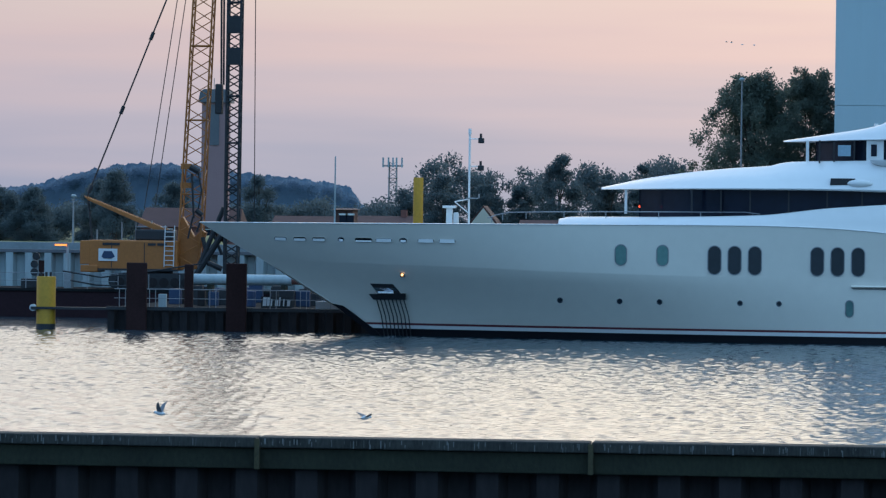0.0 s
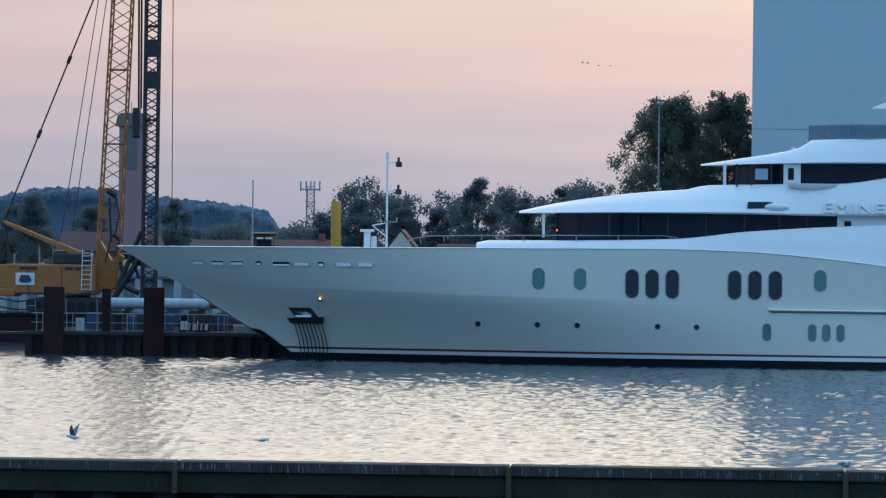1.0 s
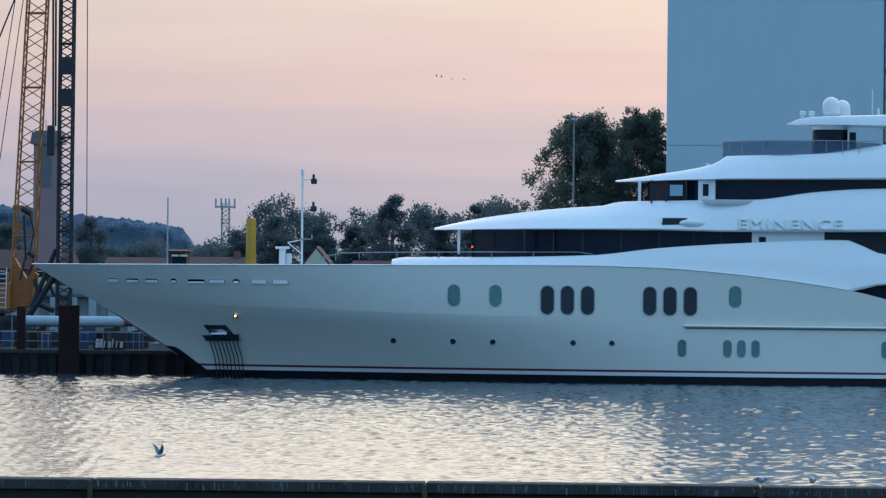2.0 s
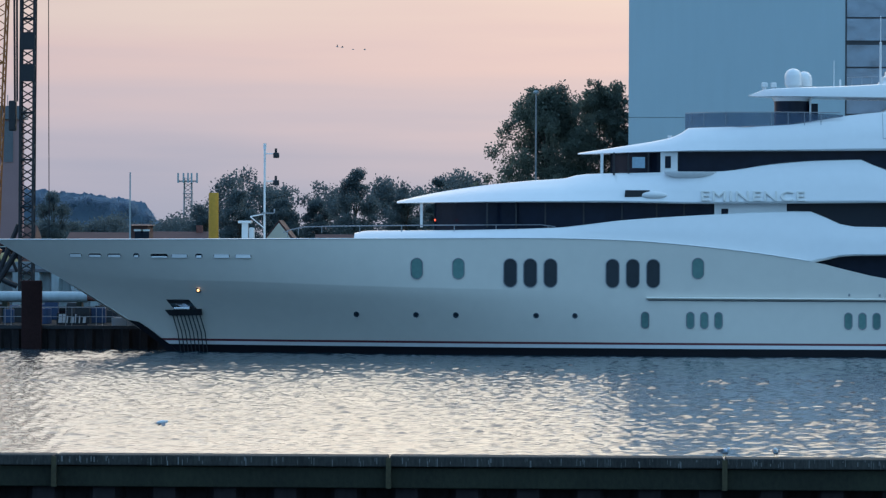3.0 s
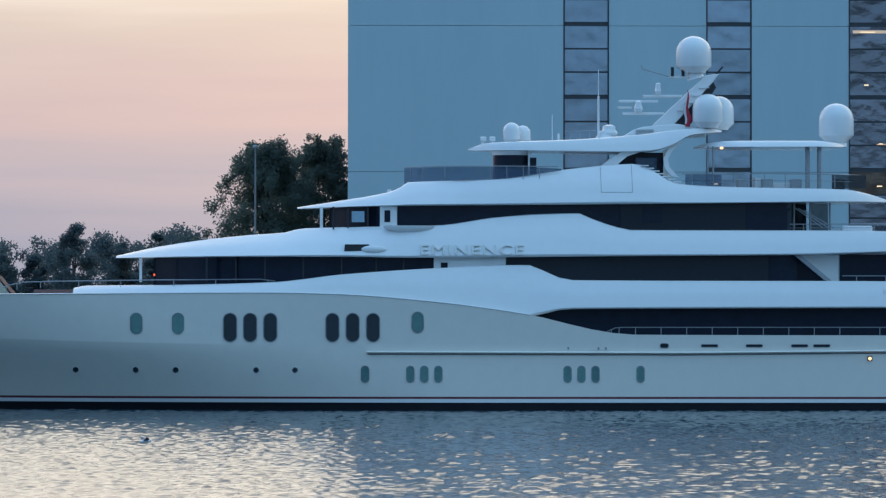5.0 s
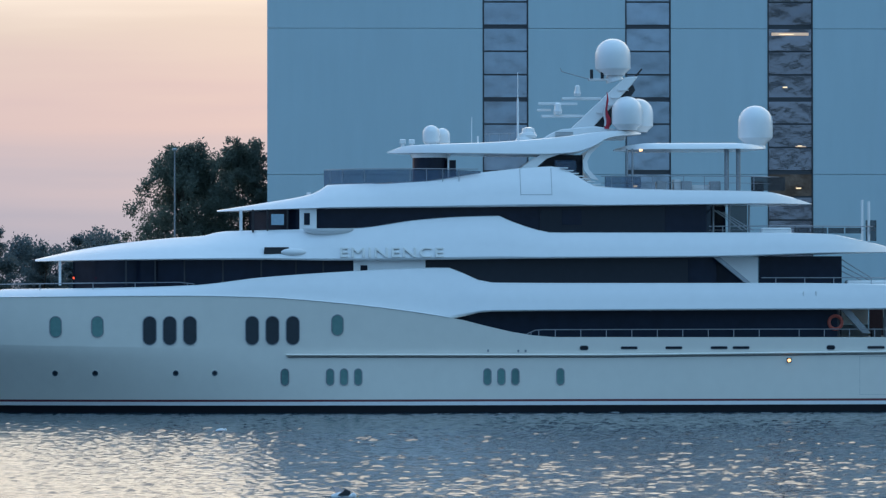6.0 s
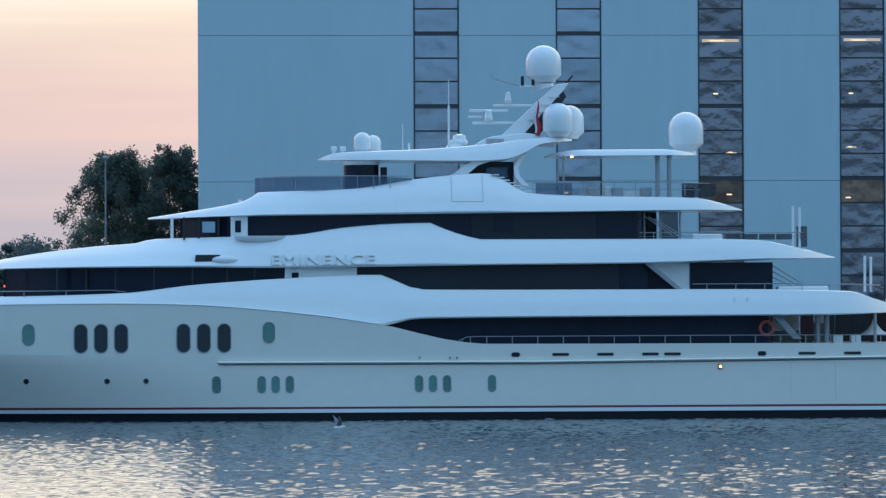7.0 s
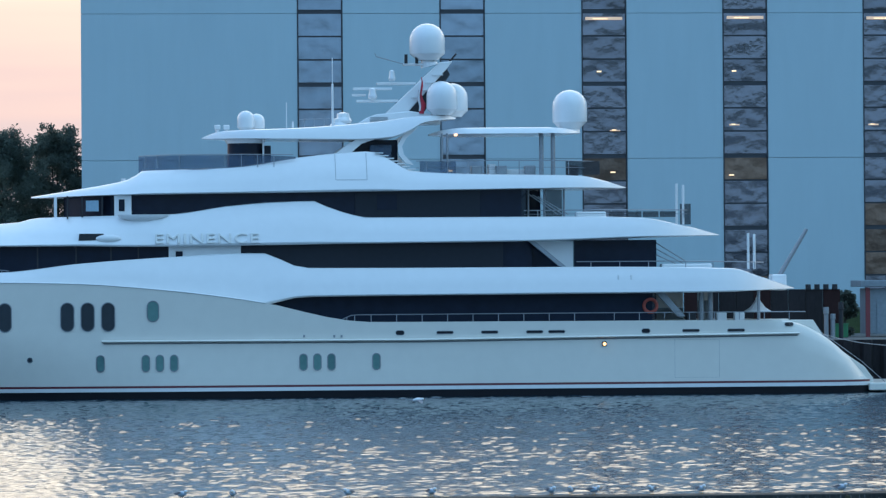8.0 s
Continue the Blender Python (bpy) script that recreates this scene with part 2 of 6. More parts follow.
def solo(name, bm, material, label, category, x=0, y=0, z=0, kind="", group="", smooth=False):
    me = bpy.data.meshes.new(name)
    bmesh.ops.translate(bm, verts=bm.verts, vec=(-x, -y, -z))
    if smooth:
        for f in bm.faces:
            f.smooth = True
    bm.to_mesh(me)
    bm.free()
    me.materials.append(material)
    ob = new(name, me)
    ob.location = (x, y, z)
    BASE[ob.name] = Vector((x, y, z))
    if smooth:
        me.set_sharp_from_angle(angle=radians(22))
    return tagged(ob, label, category, group, kind)


def box(bm, x0, x1, y0, y1, z0, z1, bevel=0.0):
    vs = [bm.verts.new((x, y, z)) for x in (x0, x1) for y in (y0, y1) for z in (z0, z1)]
    fs = [bm.faces.new([vs[i] for i in q]) for q in ((0, 1, 3, 2), (4, 6, 7, 5), (0, 4, 5, 1), (2, 3, 7, 6), (0, 2, 6, 4), (1, 5, 7, 3))]
    if bevel:
        bmesh.ops.bevel(bm, geom=list({e for f in fs for e in f.edges}), offset=bevel, segments=2, affect="EDGES", profile=0.5)
    return bm


def boxed(*a, bevel=0.0):
    return box(bmesh.new(), *a, bevel=bevel)


def rod(bm, a, b, r, r2=None, seg=8):
    a, b = Vector(a), Vector(b)
    d = b - a
    m = Matrix.Translation((a + b) / 2) @ d.to_track_quat("Z", "Y").to_matrix().to_4x4()
    bmesh.ops.create_cone(bm, cap_ends=True, segments=seg, radius1=r, radius2=r if r2 is None else r2, depth=d.length, matrix=m)
    return bm


def rodded(a, b, r, r2=None, seg=8):
    return rod(bmesh.new(), a, b, r, r2, seg)


def prism(bm, pts, y0, y1, bevel=0.0):
    """An outline in x and z, given thickness from y0 to y1."""
    f0 = bm.faces.new([bm.verts.new((x, y0, z)) for x, z in pts])
    got = bmesh.ops.extrude_face_region(bm, geom=[f0])
    vs = [v for v in got["geom"] if isinstance(v, bmesh.types.BMVert)]
    bmesh.ops.translate(bm, verts=vs, vec=(0, y1 - y0, 0))
    bmesh.ops.recalc_face_normals(bm, faces=bm.faces)
    if bevel:
        bmesh.ops.bevel(bm, geom=bm.edges[:], offset=bevel, segments=2, affect="EDGES", profile=0.5)
    return bm


def lathe(bm, cx, cy, prof, seg=24):
    rings = [[bm.verts.new((cx + r * math.cos(2 * math.pi * i / seg), cy + r * math.sin(2 * math.pi * i / seg), z)) for i in range(seg)]
             for r, z in prof]
    for a, b in zip(rings, rings[1:]):
        for i in range(seg):
            bm.faces.new((a[i], a[(i + 1) % seg], b[(i + 1) % seg], b[i]))
    bm.faces.new(rings[0][::-1])
    bm.faces.new(rings[-1])
    return bm


def skin(bm, rings, closed=True, caps=True):
    """A skin over rings of equal length."""
    vs = [[bm.verts.new(p) for p in r] for r in rings]
    n = len(vs[0])
    for a, b in zip(vs, vs[1:]):
        for i in range(n if closed else n - 1):
            j = (i + 1) % n
            bm.faces.new((a[i], a[j], b[j], b[i]))
    if caps:
        bm.faces.new(vs[0][::-1])
        bm.faces.new(vs[-1])
    bmesh.ops.remove_doubles(bm, verts=bm.verts, dist=0.002)
    bmesh.ops.recalc_face_normals(bm, faces=bm.faces)
    return bm


def curve_of(*knots):
    """A smooth line through knots (x, value), with no overshoot."""
    xs, vs = np.array([k[0] for k in knots], float), np.array([k[1] for k in knots], float)
    d = np.diff(vs) / np.diff(xs)
    m = np.zeros(len(xs))
    m[1:-1] = np.where(d[1:] * d[:-1] > 0, 2 * d[1:] * d[:-1] / (d[1:] + d[:-1] + 1e-12), 0)
    m[0], m[-1] = d[0], d[-1]

    def value(x):
        x = min(max(x, xs[0]), xs[-1])
        i = min(int(np.searchsorted(xs, x, side="right")) - 1, len(xs) - 2)
        h = xs[i + 1] - xs[i]
        t = (x - xs[i]) / h
        return float((2 * t**3 - 3 * t**2 + 1) * vs[i] + (t**3 - 2 * t**2 + t) * h * m[i] + (3 * t**2 - 2 * t**3) * vs[i + 1] + (t**3 - t**2) * h * m[i + 1])
    return value


def line_of(*knots):
    xs, vs = [k[0] for k in knots], [k[1] for k in knots]
    return lambda x: float(np.interp(x, xs, vs))


# ---- water, ground ----
def wave_sheet():
    """One sheet of water: fine waves over the camera's view wedge, a plain skirt out to the far edges."""
    rng = np.random.RandomState(5)
    cols = np.linspace(-1, 1, 700)
    ys = np.concatenate([[-700, 0, 50, 74], 78 * (262 / 78) ** np.linspace(0, 1, 860), [280, 299]])
    S, Y = np.meshgrid(cols, ys)
    X = S * (np.clip(Y, 78, 262) * 0.2 + 2)
    Z = np.zeros_like(X)
    for _ in range(90):
        length = 0.34 * (1.2 / 0.34) ** (rng.rand() ** 1.8)
        a = rng.normal(math.pi / 2, 0.7)
        k = 2 * math.pi / length
        slope = 0.021 * (0.6 + 0.8 * rng.rand())
        Z += slope / k * np.sin(k * (X * math.cos(a) + Y * math.sin(a)) + rng.rand() * 6.283)
    # gusts: calmer and rougher lanes
    lane = 0.95 + 0.14 * np.sin(X * 0.11 + 1.3 * np.sin(Y * 0.07)) * np.sin(Y * 0.16 + 0.9 * np.sin(X * 0.06))
    lane *= np.clip((262 - Y) / 12, 0.7, 1)
    # waves steepened beyond 140 m so far water mirrors more bright sky
    lane *= 1.05 + 0.5 * np.clip((Y - 140) / 60, 0, 1)
    Z = np.where((Y > 77) & (Y < 262), Z * lane, 0)
    far = np.full((len(ys), 1), 1.0)
    X = np.concatenate([-3000 * far, -300 * far, X, 300 * far, 3000 * far], 1)
    Z = np.concatenate([0 * far, 0 * far, Z, 0 * far, 0 * far], 1)
    Y = np.repeat(ys[:, None], X.shape[1], 1)
    n, m = X.shape
    co = np.stack([X, Y - 120, Z], -1).reshape(-1, 3)
    i = np.arange(n * m).reshape(n, m)
    quads = np.stack([i[:-1, :-1], i[:-1, 1:], i[1:, 1:], i[1:, :-1]], -1).reshape(-1, 4)
    me = bpy.data.meshes.new("water")
    me.vertices.add(len(co))
    me.vertices.foreach_set("co", co.ravel())
    me.loops.add(quads.size)
    me.loops.foreach_set("vertex_index", quads.ravel())
    me.polygons.add(len(quads))
    me.polygons.foreach_set("loop_start", np.arange(len(quads)) * 4)
    me.polygons.foreach_set("use_smooth", np.ones(len(quads), bool))
    me.update(calc_edges=True)
    me.materials.append(WATER)
    ob = new("water", me)
    ob.location = (0, 120, 0)
    return tagged(ob, "rippled harbour water at dusk mirroring the pale sky", "water", kind="structure")


water = wave_sheet()

_bm = bmesh.new()
_rows = []
for _y, _z in ((297, -3), (297, 1.15), (300.3, 1.15), (300.3, 4.2), (700, 4.6), (4500, 5.0)):
    _rows.append([_bm.verts.new((_x, _y, _z)) for _x in (-3500, -200, 0, 60, 3500)])
for _a, _c in zip(_rows, _rows[1:]):
    for _i in range(4):
        _bm.faces.new((_a[_i], _a[_i + 1], _c[_i + 1], _c[_i]))
solo("ground", _bm, GRASS, "low grassy land behind the basin", "ground", 0, 297, 0, kind="structure")

# Unseen bank behind the camera, added to darken reflections in the hall panes.
_bm = bmesh.new()
_rows = [[_bm.verts.new((_x, _y, _z)) for _x in (-3500, -300, 0, 300, 3500)] for _y, _z in ((4, -3), (4, 4.35), (-70, 4.5), (-110, 11), (-4500, 14))]
for _a, _c in zip(_rows, _rows[1:]):
    for _i in range(4):
        _bm.faces.new((_a[_i], _a[_i + 1], _c[_i + 1], _c[_i]))
solo("ground", _bm, GRASS, "unseen grassy bank behind the camera, added for reflections", "ground", 0, 4, 0, kind="structure")

# ---- the yacht ----
YC, HALF = 252.2, 6.2
yacht = thing("yacht", 5.6, YC, 0, "large white motor yacht with champagne hull moored along the basin", "yacht")

stem_x = curve_of((-1.2, -23.5), (-0.2, -23.9), (0.28, -24.3), (0.9, -25.1), (1.59, -26.05), (2.36, -27.3), (3.6, -29.3), (4.62, -31.2), (6.4, -34.2))
stern_x = line_of((-1.2, 45.2), (0.5, 45.4), (7, 45.4))
sheer = curve_of((-34.5, 6.21), (-25, 6.25), (-12, 6.34), (-3, 6.40), (1, 6.32), (5.7, 5.97), (11.85, 5.14), (14.4, 4.52), (15.9, 4.24), (17.2, 4.13), (39.8, 4.07), (40.8, 3.92), (42.4, 3.16), (43.9, 1.95), (44.8, 1.05), (45.5, 0.80))
knuckle_line = curve_of((-34, 4.15), (-19.2, 3.93), (-13, 3.74), (-6.8, 3.61), (0, 3.55), (43, 3.4))


def knuckle(x):
    return min(knuckle_line(x), 0.74 + 0.8 * (sheer(x) - 0.74))


def breadth(x, z):
    """Half the hull's breadth."""
    s = x - stem_x(z)
    top = 1 - max(0, 1 - s / 23) ** 2.3
    low = 1 - max(0, 1 - s / 34) ** 1.95
    k = min(1, max(0, z) / knuckle(x))
    w = HALF * (low + (top - low) * k ** 1.3)
    if z > knuckle(x):
        w += 0.05 * (z - knuckle(x))
    e = stern_x(z) - x
    c = 5.0
    if e < c:
        w -= 2.4 * (1 - math.sqrt(max(0, 1 - (1 - max(0, e) / c) ** 2)))
    d = sheer(x) - z
    if x > 39.5 and d < 1.1 and z > 0.8:
        w -= 0.55 * min(1, (x - 39.5) / 1.8) * (1 - math.sqrt(max(0, 1 - (1 - max(0, d) / 1.1) ** 2)))
    return max(0.02, w)


def side_y(x, z, proud=0.0):
    return YC - breadth(x, z) - proud


def hull_rings(levels, nu=110):
    """Rows of the hull's near side then its far side, stem to stern, at levels of z or 'k' fractions."""
    rings = []
    for i in range(nu + 1):
        u = 0.5 * (1 - math.cos(math.pi * i / nu))
        ring = []
        for lv in levels:
            z = lv if not isinstance(lv, tuple) else 3.5
            for _ in range(4):
                x = stem_x(z) + u * (stern_x(z) - stem_x(z))
                if isinstance(lv, tuple):
                    z = knuckle(x) * lv[0] + 0.74 * (1 - lv[0]) if lv[1] == 0 else knuckle(x) + (sheer(x) - knuckle(x)) * lv[1]
            ring.append((x, breadth(x, z), z))
        rings.append(ring)
    return rings


def hull_part(name, levels, material, label, closed_top=False):
    near = hull_rings(levels)
    rings = [[(x, YC - w, z) for x, w, z in r] + [(x, YC + w, z) for x, w, z in reversed(r)] for r in near]
    return part(name, skin(bmesh.new(), rings, closed=True, caps=True), material, yacht, label, smooth=True)


hull_part("boot_top", [-1.2, 0.0, 0.42], BLACK, "black boot top at the waterline")
hull_part("waterline_stripe", [0.42, 0.62], WHITE, "white waterline stripe")
hull_part("waterline_stripe", [0.62, 0.74], RED, "dark red waterline stripe")
hull = hull_part("hull", [0.74, (0.2, 0), (0.4, 0), (0.6, 0), (0.8, 0), (1.0, 0), (0, 0.02), (0, 0.35), (0, 0.7), (0, 0.88), (0, 1.0)], HULL, "champagne painted steel hull")


def fold(a):
    """Inward lean over the height: steep below a crease, flatter above."""
    return 0.8 * a if a < 0.5 else 0.4 + 1.2 * (a - 0.5)


def tier(name, x0, x1, top, low, half, material, label, lean=lambda x: 1.0, camber=0.02, n=110, rnd=0.16):
    """A superstructure level: section with a soft lower lip, a leaning side and a rounded upper edge."""
    rings = []
    for i in range(n + 1):
        x = x0 + (x1 - x0) * 0.5 * (1 - math.cos(math.pi * i / n))
        zt, zl, w = top(x), low(x), half(x)
        h = max(0.03, zt - zl)
        g = min(lean(x) * h, w * 0.6)
        r = min(rnd, 0.3 * h)
        pts = [(0, zl), (w * 0.5, zl), (w - min(0.12, 0.1 * w), zl), (w - 0.02, zl + 0.03 * h), (w, zl + 0.06 * h)]
        for k in range(1, 7):
            a = k / 6
            pts.append((w - g * fold(a), zl + h * (0.06 + 0.94 * a)))
        xe = pts[-1][0]
        pts[-1] = (xe + 0.02, zt - r * 0.3)
        pts.append((max(0, xe - r * 0.6), zt))
        pts.append((max(0, xe - r) * 0.5, zt + camber))
        pts.append((0, zt + camber))
        rings.append([(x, YC - w_, z) for w_, z in pts] + [(x, YC + w_, z) for w_, z in pts[-2:0:-1]])
    return part(name, skin(bmesh.new(), rings), material, yacht, label, smooth=True)


def taper(x0, x1, w, l0, l1, p0=2.2, p1=2.2, end=0.15):
    """Half width in plan: rounded at both ends."""
    def value(x):
        a = 1 - max(0, 1 - (x - x0) / l0) ** p0
        b = 1 - max(0, 1 - (x1 - x) / l1) ** p1
        return max(end, w * min(1, max(0, a)) * min(1, max(0, b)))
    return value


# upper deck band over the hull, and the main deck's glass behind the side opening
t1_top = curve_of((-13.6, 6.66), (-12.9, 6.78), (-8.2, 6.83), (-2.6, 6.98), (1.4, 7.42), (6.3, 7.75), (10.8, 7.94), (11.5, 7.94), (11.9, 7.84), (12.7, 7.42), (13.3, 7.21), (14.0, 7.11), (20, 7.08), (30, 7.07), (37.4, 6.94), (38.9, 6.53), (41.4, 5.84))
t1_low = curve_of((-13.6, 6.2), (-3, 6.3), (1, 6.2), (5.7, 5.85), (11.8, 5.10), (12.3, 5.27), (12.9, 5.44), (13.8, 5.52), (23, 5.57), (32, 5.60), (36, 5.62), (41.4, 5.80))
tier("upper_deck_band", -13.6, 41.4, t1_top, t1_low, taper(-16, 42.2, 6.12, 14, 7), WHITE, "white bulwark band of the upper deck", lean=line_of((-14, 1.6), (0, 0.35), (42, 0.3)))
t2_top = curve_of((-11.3, 8.44), (-8.9, 8.95), (-6.4, 9.32), (-3.9, 9.58), (-1.6, 9.76), (-1.1, 9.95), (3.5, 10.06), (6.5, 10.12), (9.7, 10.56), (12.2, 10.75), (14.4, 10.80), (15.0, 10.5), (16.5, 10.0), (17.2, 9.87), (29, 9.86), (32.4, 9.78), (34.5, 9.42), (37.2, 8.86))
t2_low = curve_of((-11.3, 8.34), (1, 8.38), (5, 8.33), (17, 8.43), (26, 8.50), (33, 8.71), (37.2, 8.81))
tier("bridge_deck_band", -11.3, 37.2, t2_top, t2_low, taper(-11.6, 38, 5.3, 9, 7), WHITE, "white overhanging band of the bridge deck", lean=line_of((-12, 2.6), (0, 1.2), (5, 0.5), (38, 0.4)))
t3_top = curve_of((-1.2, 11.16), (1.1, 11.5), (3.7, 11.93), (4.4, 12.17), (4.9, 12.52), (7.3, 12.6), (9.8, 12.7), (13.5, 13.22), (16.3, 13.5), (17.5, 13.55), (18.2, 13.3), (19.8, 12.43), (22.8, 12.27), (29.2, 12.13), (30.5, 11.9), (32, 11.52))
t3_low = curve_of((-1.2, 11.10), (4.2, 11.18), (22.8, 11.36), (32, 11.49))
tier("sun_deck_band", -1.2, 32, t3_top, t3_low, taper(-1.5, 32.8, 4.4, 7, 6), WHITE, "white band of the sun deck", lean=line_of((-2, 2.2), (5, 1.0), (9, 0.55), (33, 0.5)))

# deck houses
def house(name, x0, x1, z0, z1, w, l0, l1, material, label, n=30):
    f = taper(x0, x1, w, l0, l1, 2.2, 2.2, 0.3)
    rings = []
    for i in range(n + 1):
        x = x0 + (x1 - x0) * 0.5 * (1 - math.cos(math.pi * i / n))
        y = f(x)
        rings.append([(x, YC - y, z0), (x, YC - y, z1), (x, YC + y, z1), (x, YC + y, z0)])
    return part(name, skin(bmesh.new(), rings), material, yacht, label, smooth=True)


house("main_deck_house", 8, 33.5, 3.3, 5.68, 5.3, 4, 0.5, DARK_GLASS, "dark tinted main deck glazing")
house("upper_deck_house", -9.2, 26.7, 6.6, 8.62, 4.6, 6, 0.5, DARK_GLASS, "dark tinted upper deck glazing")
house("bridge_house", 0.6, 26.4, 9.6, 11.42, 3.9, 4, 0.5, DARK_GLASS, "dark tinted bridge deck glazing")
part("main_deck", boxed(14, 41.5, YC - 5.6, YC + 5.6, 3.2, 3.3), DECK, yacht, "teak main deck")

def tier_side(top, low, half, lean, x, z, proud=0.0):
    """y of a tier's near side."""
    h, w = top(x) - low(x), half(x)
    a = min(1, max(0, ((z - low(x)) / h - 0.06) / 0.94))
    return YC - (w - min(lean(x) * h, w * 0.6) * fold(a)) - proud


def capsule(bm, x, z, w, h, side, proud, ring=0.0, slant=0.0, n=10):
    """A rounded-end window lying on a curved side, with a rim when ring is given; 25 mm deep."""
    def outline(g):
        hh = max(0, (h - w) / 2) if h > w else 0
        ww = max(0, (w - h) / 2) if w > h else 0
        r = min(w, h) / 2 - g
        out = []
        for i in range(2 * n):
            a = math.pi * 2 * (i + 0.5) / (2 * n)
            cx, cz = math.cos(a), math.sin(a)
            px, pz = x + math.copysign(ww, cx) + r * cx, z + math.copysign(hh, cz) + r * cz
            out.append((px + slant * (pz - z), pz))
        return out
    def put(pts, p):
        return [bm.verts.new((px, side(px, pz) - p, pz)) for px, pz in pts]
    outer_b, outer_f = put(outline(0), -0.02), put(outline(0), proud)
    k = len(outer_f)
    for i in range(k):
        j = (i + 1) % k
        bm.faces.new((outer_b[i], outer_b[j], outer_f[j], outer_f[i]))
    if ring:
        inner_f, inner_b = put(outline(ring), proud), put(outline(ring), -0.02)
        for i in range(k):
            j = (i + 1) % k
            bm.faces.new((outer_f[i], outer_f[j], inner_f[j], inner_f[i]))
            bm.faces.new((inner_f[i], inner_f[j], inner_b[j], inner_b[i]))
    else:
        bm.faces.new(outer_f)
    bmesh.ops.recalc_face_normals(bm, faces=bm.faces)
    return bm


def hull_side(x, z):
    return side_y(x, z)


def window_on_hull(name, x, z, w, h, glass, label, rim=0.05, rim_mat=None):
    wpart = part(name, capsule(bmesh.new(), x, z, w - rim, h - rim, hull_side, 0.012), glass, yacht, label)
    part("frame", capsule(bmesh.new(), x, z, w, h, hull_side, 0.035, ring=rim), rim_mat or RAIL, wpart)


for _x in (-9.93, -7.66, 5.38):
    window_on_hull("oval_window", _x, 4.73 if _x < 0 else 4.8, 0.68, 1.18, GREEN_GLASS, "green-tinted oval cabin window")
for _x in (-4.83, -3.74, -2.64, 0.74, 1.84, 2.95):
    window_on_hull("oval_window", _x, 4.51, 0.78, 1.62, HULL_GLASS, "tall dark oval cabin window")
for _x in (2.52, 4.98, 5.74, 6.51, 13.56, 14.32, 15.09, 17.55):
    window_on_hull("oval_window", _x, 1.97, 0.47, 0.95, GREEN_GLASS, "small green-tinted oval window")
for _x in (-13.3, -10.0, -7.81, -3.42, -1.3):
    window_on_hull("porthole", _x, 2.19, 0.32, 0.32, HULL_GLASS, "small round porthole", rim=0.05, rim_mat=CHROME)
for _x, _w, _lit in ((-29.1, 0.8, 0.8), (-27.96, 0.82, 0.62), (-26.83, 0.84, 0.66), (-25.55, 0.36, 0.6), (-24.24, 1.05, 0.35), (-23.08, 1.0, 0.9), (-21.98, 0.42, 0.6), (-20.7, 0.98, 0.95), (-19.5, 0.98, 0.95)):
    # tilted white plate stands for the lit inner bulwark, black plate for the dark deck
    _sl = part("bulwark_slot", capsule(bmesh.new(), _x, 5.36, _w - 0.05, 0.22, hull_side, 0.010), BLACK, yacht, "bow slot: black plate for the dark gap, white plate for the lit bulwark")
    part("frame", capsule(bmesh.new(), _x, 5.36, _w, 0.27, hull_side, 0.03, ring=0.03), CHROME if _w < 0.5 else HULL, _sl)
    _bm, _h, _hw = bmesh.new(), 0.215 * _lit, _w / 2 - 0.06
    _q = [(_x - _hw, 5.255, 0.10), (_x + _hw, 5.255, 0.10), (_x + _hw * 0.96, 5.255 + _h, 0.02), (_x - _hw * 0.96, 5.255 + _h, 0.02), (_x - _hw, 5.25, 0.0), (_x + _hw, 5.25, 0.0)]
    _vv = [_bm.verts.new((px, side_y(px, pz) - pr, pz)) for px, pz, pr in _q]
    for _f in ((0, 1, 2, 3), (4, 5, 1, 0)):
        _bm.faces.new([_vv[i] for i in _f])
    part("sill", _bm, WHITE, _sl, "white plate tilted up to catch the sky")
for _x, _w in ((18.85, 0.5), (21.32, 0.95), (23.77, 0.95), (26.25, 0.95), (27.46, 0.95), (32.39, 0.5), (34.88, 0.98), (37.39, 0.98)):
    window_on_hull("freeing_port", _x, 3.53, _w, 0.18 if _w > 0.6 else 0.28, GREY_GLASS if _x < 33 else CRANE_DARK, "slim freeing port in the bulwark", rim=0.03, rim_mat=RAIL)


def hull_strip(name, x0, x1, z, thick, out, material, label, parent=None, n=50):
    """A moulding along the hull's near side."""
    rings = []
    for i in range(n + 1):
        x = x0 + (x1 - x0) * i / n
        zc = z(x)
        y = side_y(x, zc)
        rings.append([(x, y + 0.03, zc - thick), (x, y - out * 0.6, zc - thick * 0.8), (x, y - out, zc), (x, y - out * 0.7, zc + thick * 0.7), (x, y + 0.03, zc + thick)])
    return part(name, skin(bmesh.new(), rings), material, parent or yacht, label, smooth=True)


rub = hull_strip("rubbing_strake", 2.6, 40.9, line_of((2.6, 3.17), (20, 3.14), (41, 3.34)), 0.075, 0.2, HULL, "raised rubbing strake along the hull side")
# Grey strip paints in the shade below the strake.
hull_strip("strake_fender", 2.7, 40.8, line_of((2.6, 3.06), (20, 3.03), (41, 3.23)), 0.03, 0.09, STEEL, "grey strip painting in the shade under the strake")
hull_strip("cap_rail", -33.9, 11.5, lambda x: sheer(x) + 0.01, 0.035, 0.04, WHITE, "thin white cap rail on the sheer")
# shell door outline near the stern
for _a in ((33.98, 33.99, 0.95, 3.05), (36.45, 36.46, 0.95, 3.05), (33.98, 36.46, 0.95, 0.958), (33.98, 36.46, 3.03, 3.038)):
    _y = side_y(35, 2) - 0.006
    part("shell_door_joint", boxed(_a[0], _a[1], _y, _y + 0.05, _a[2], _a[3]), STEEL, yacht)
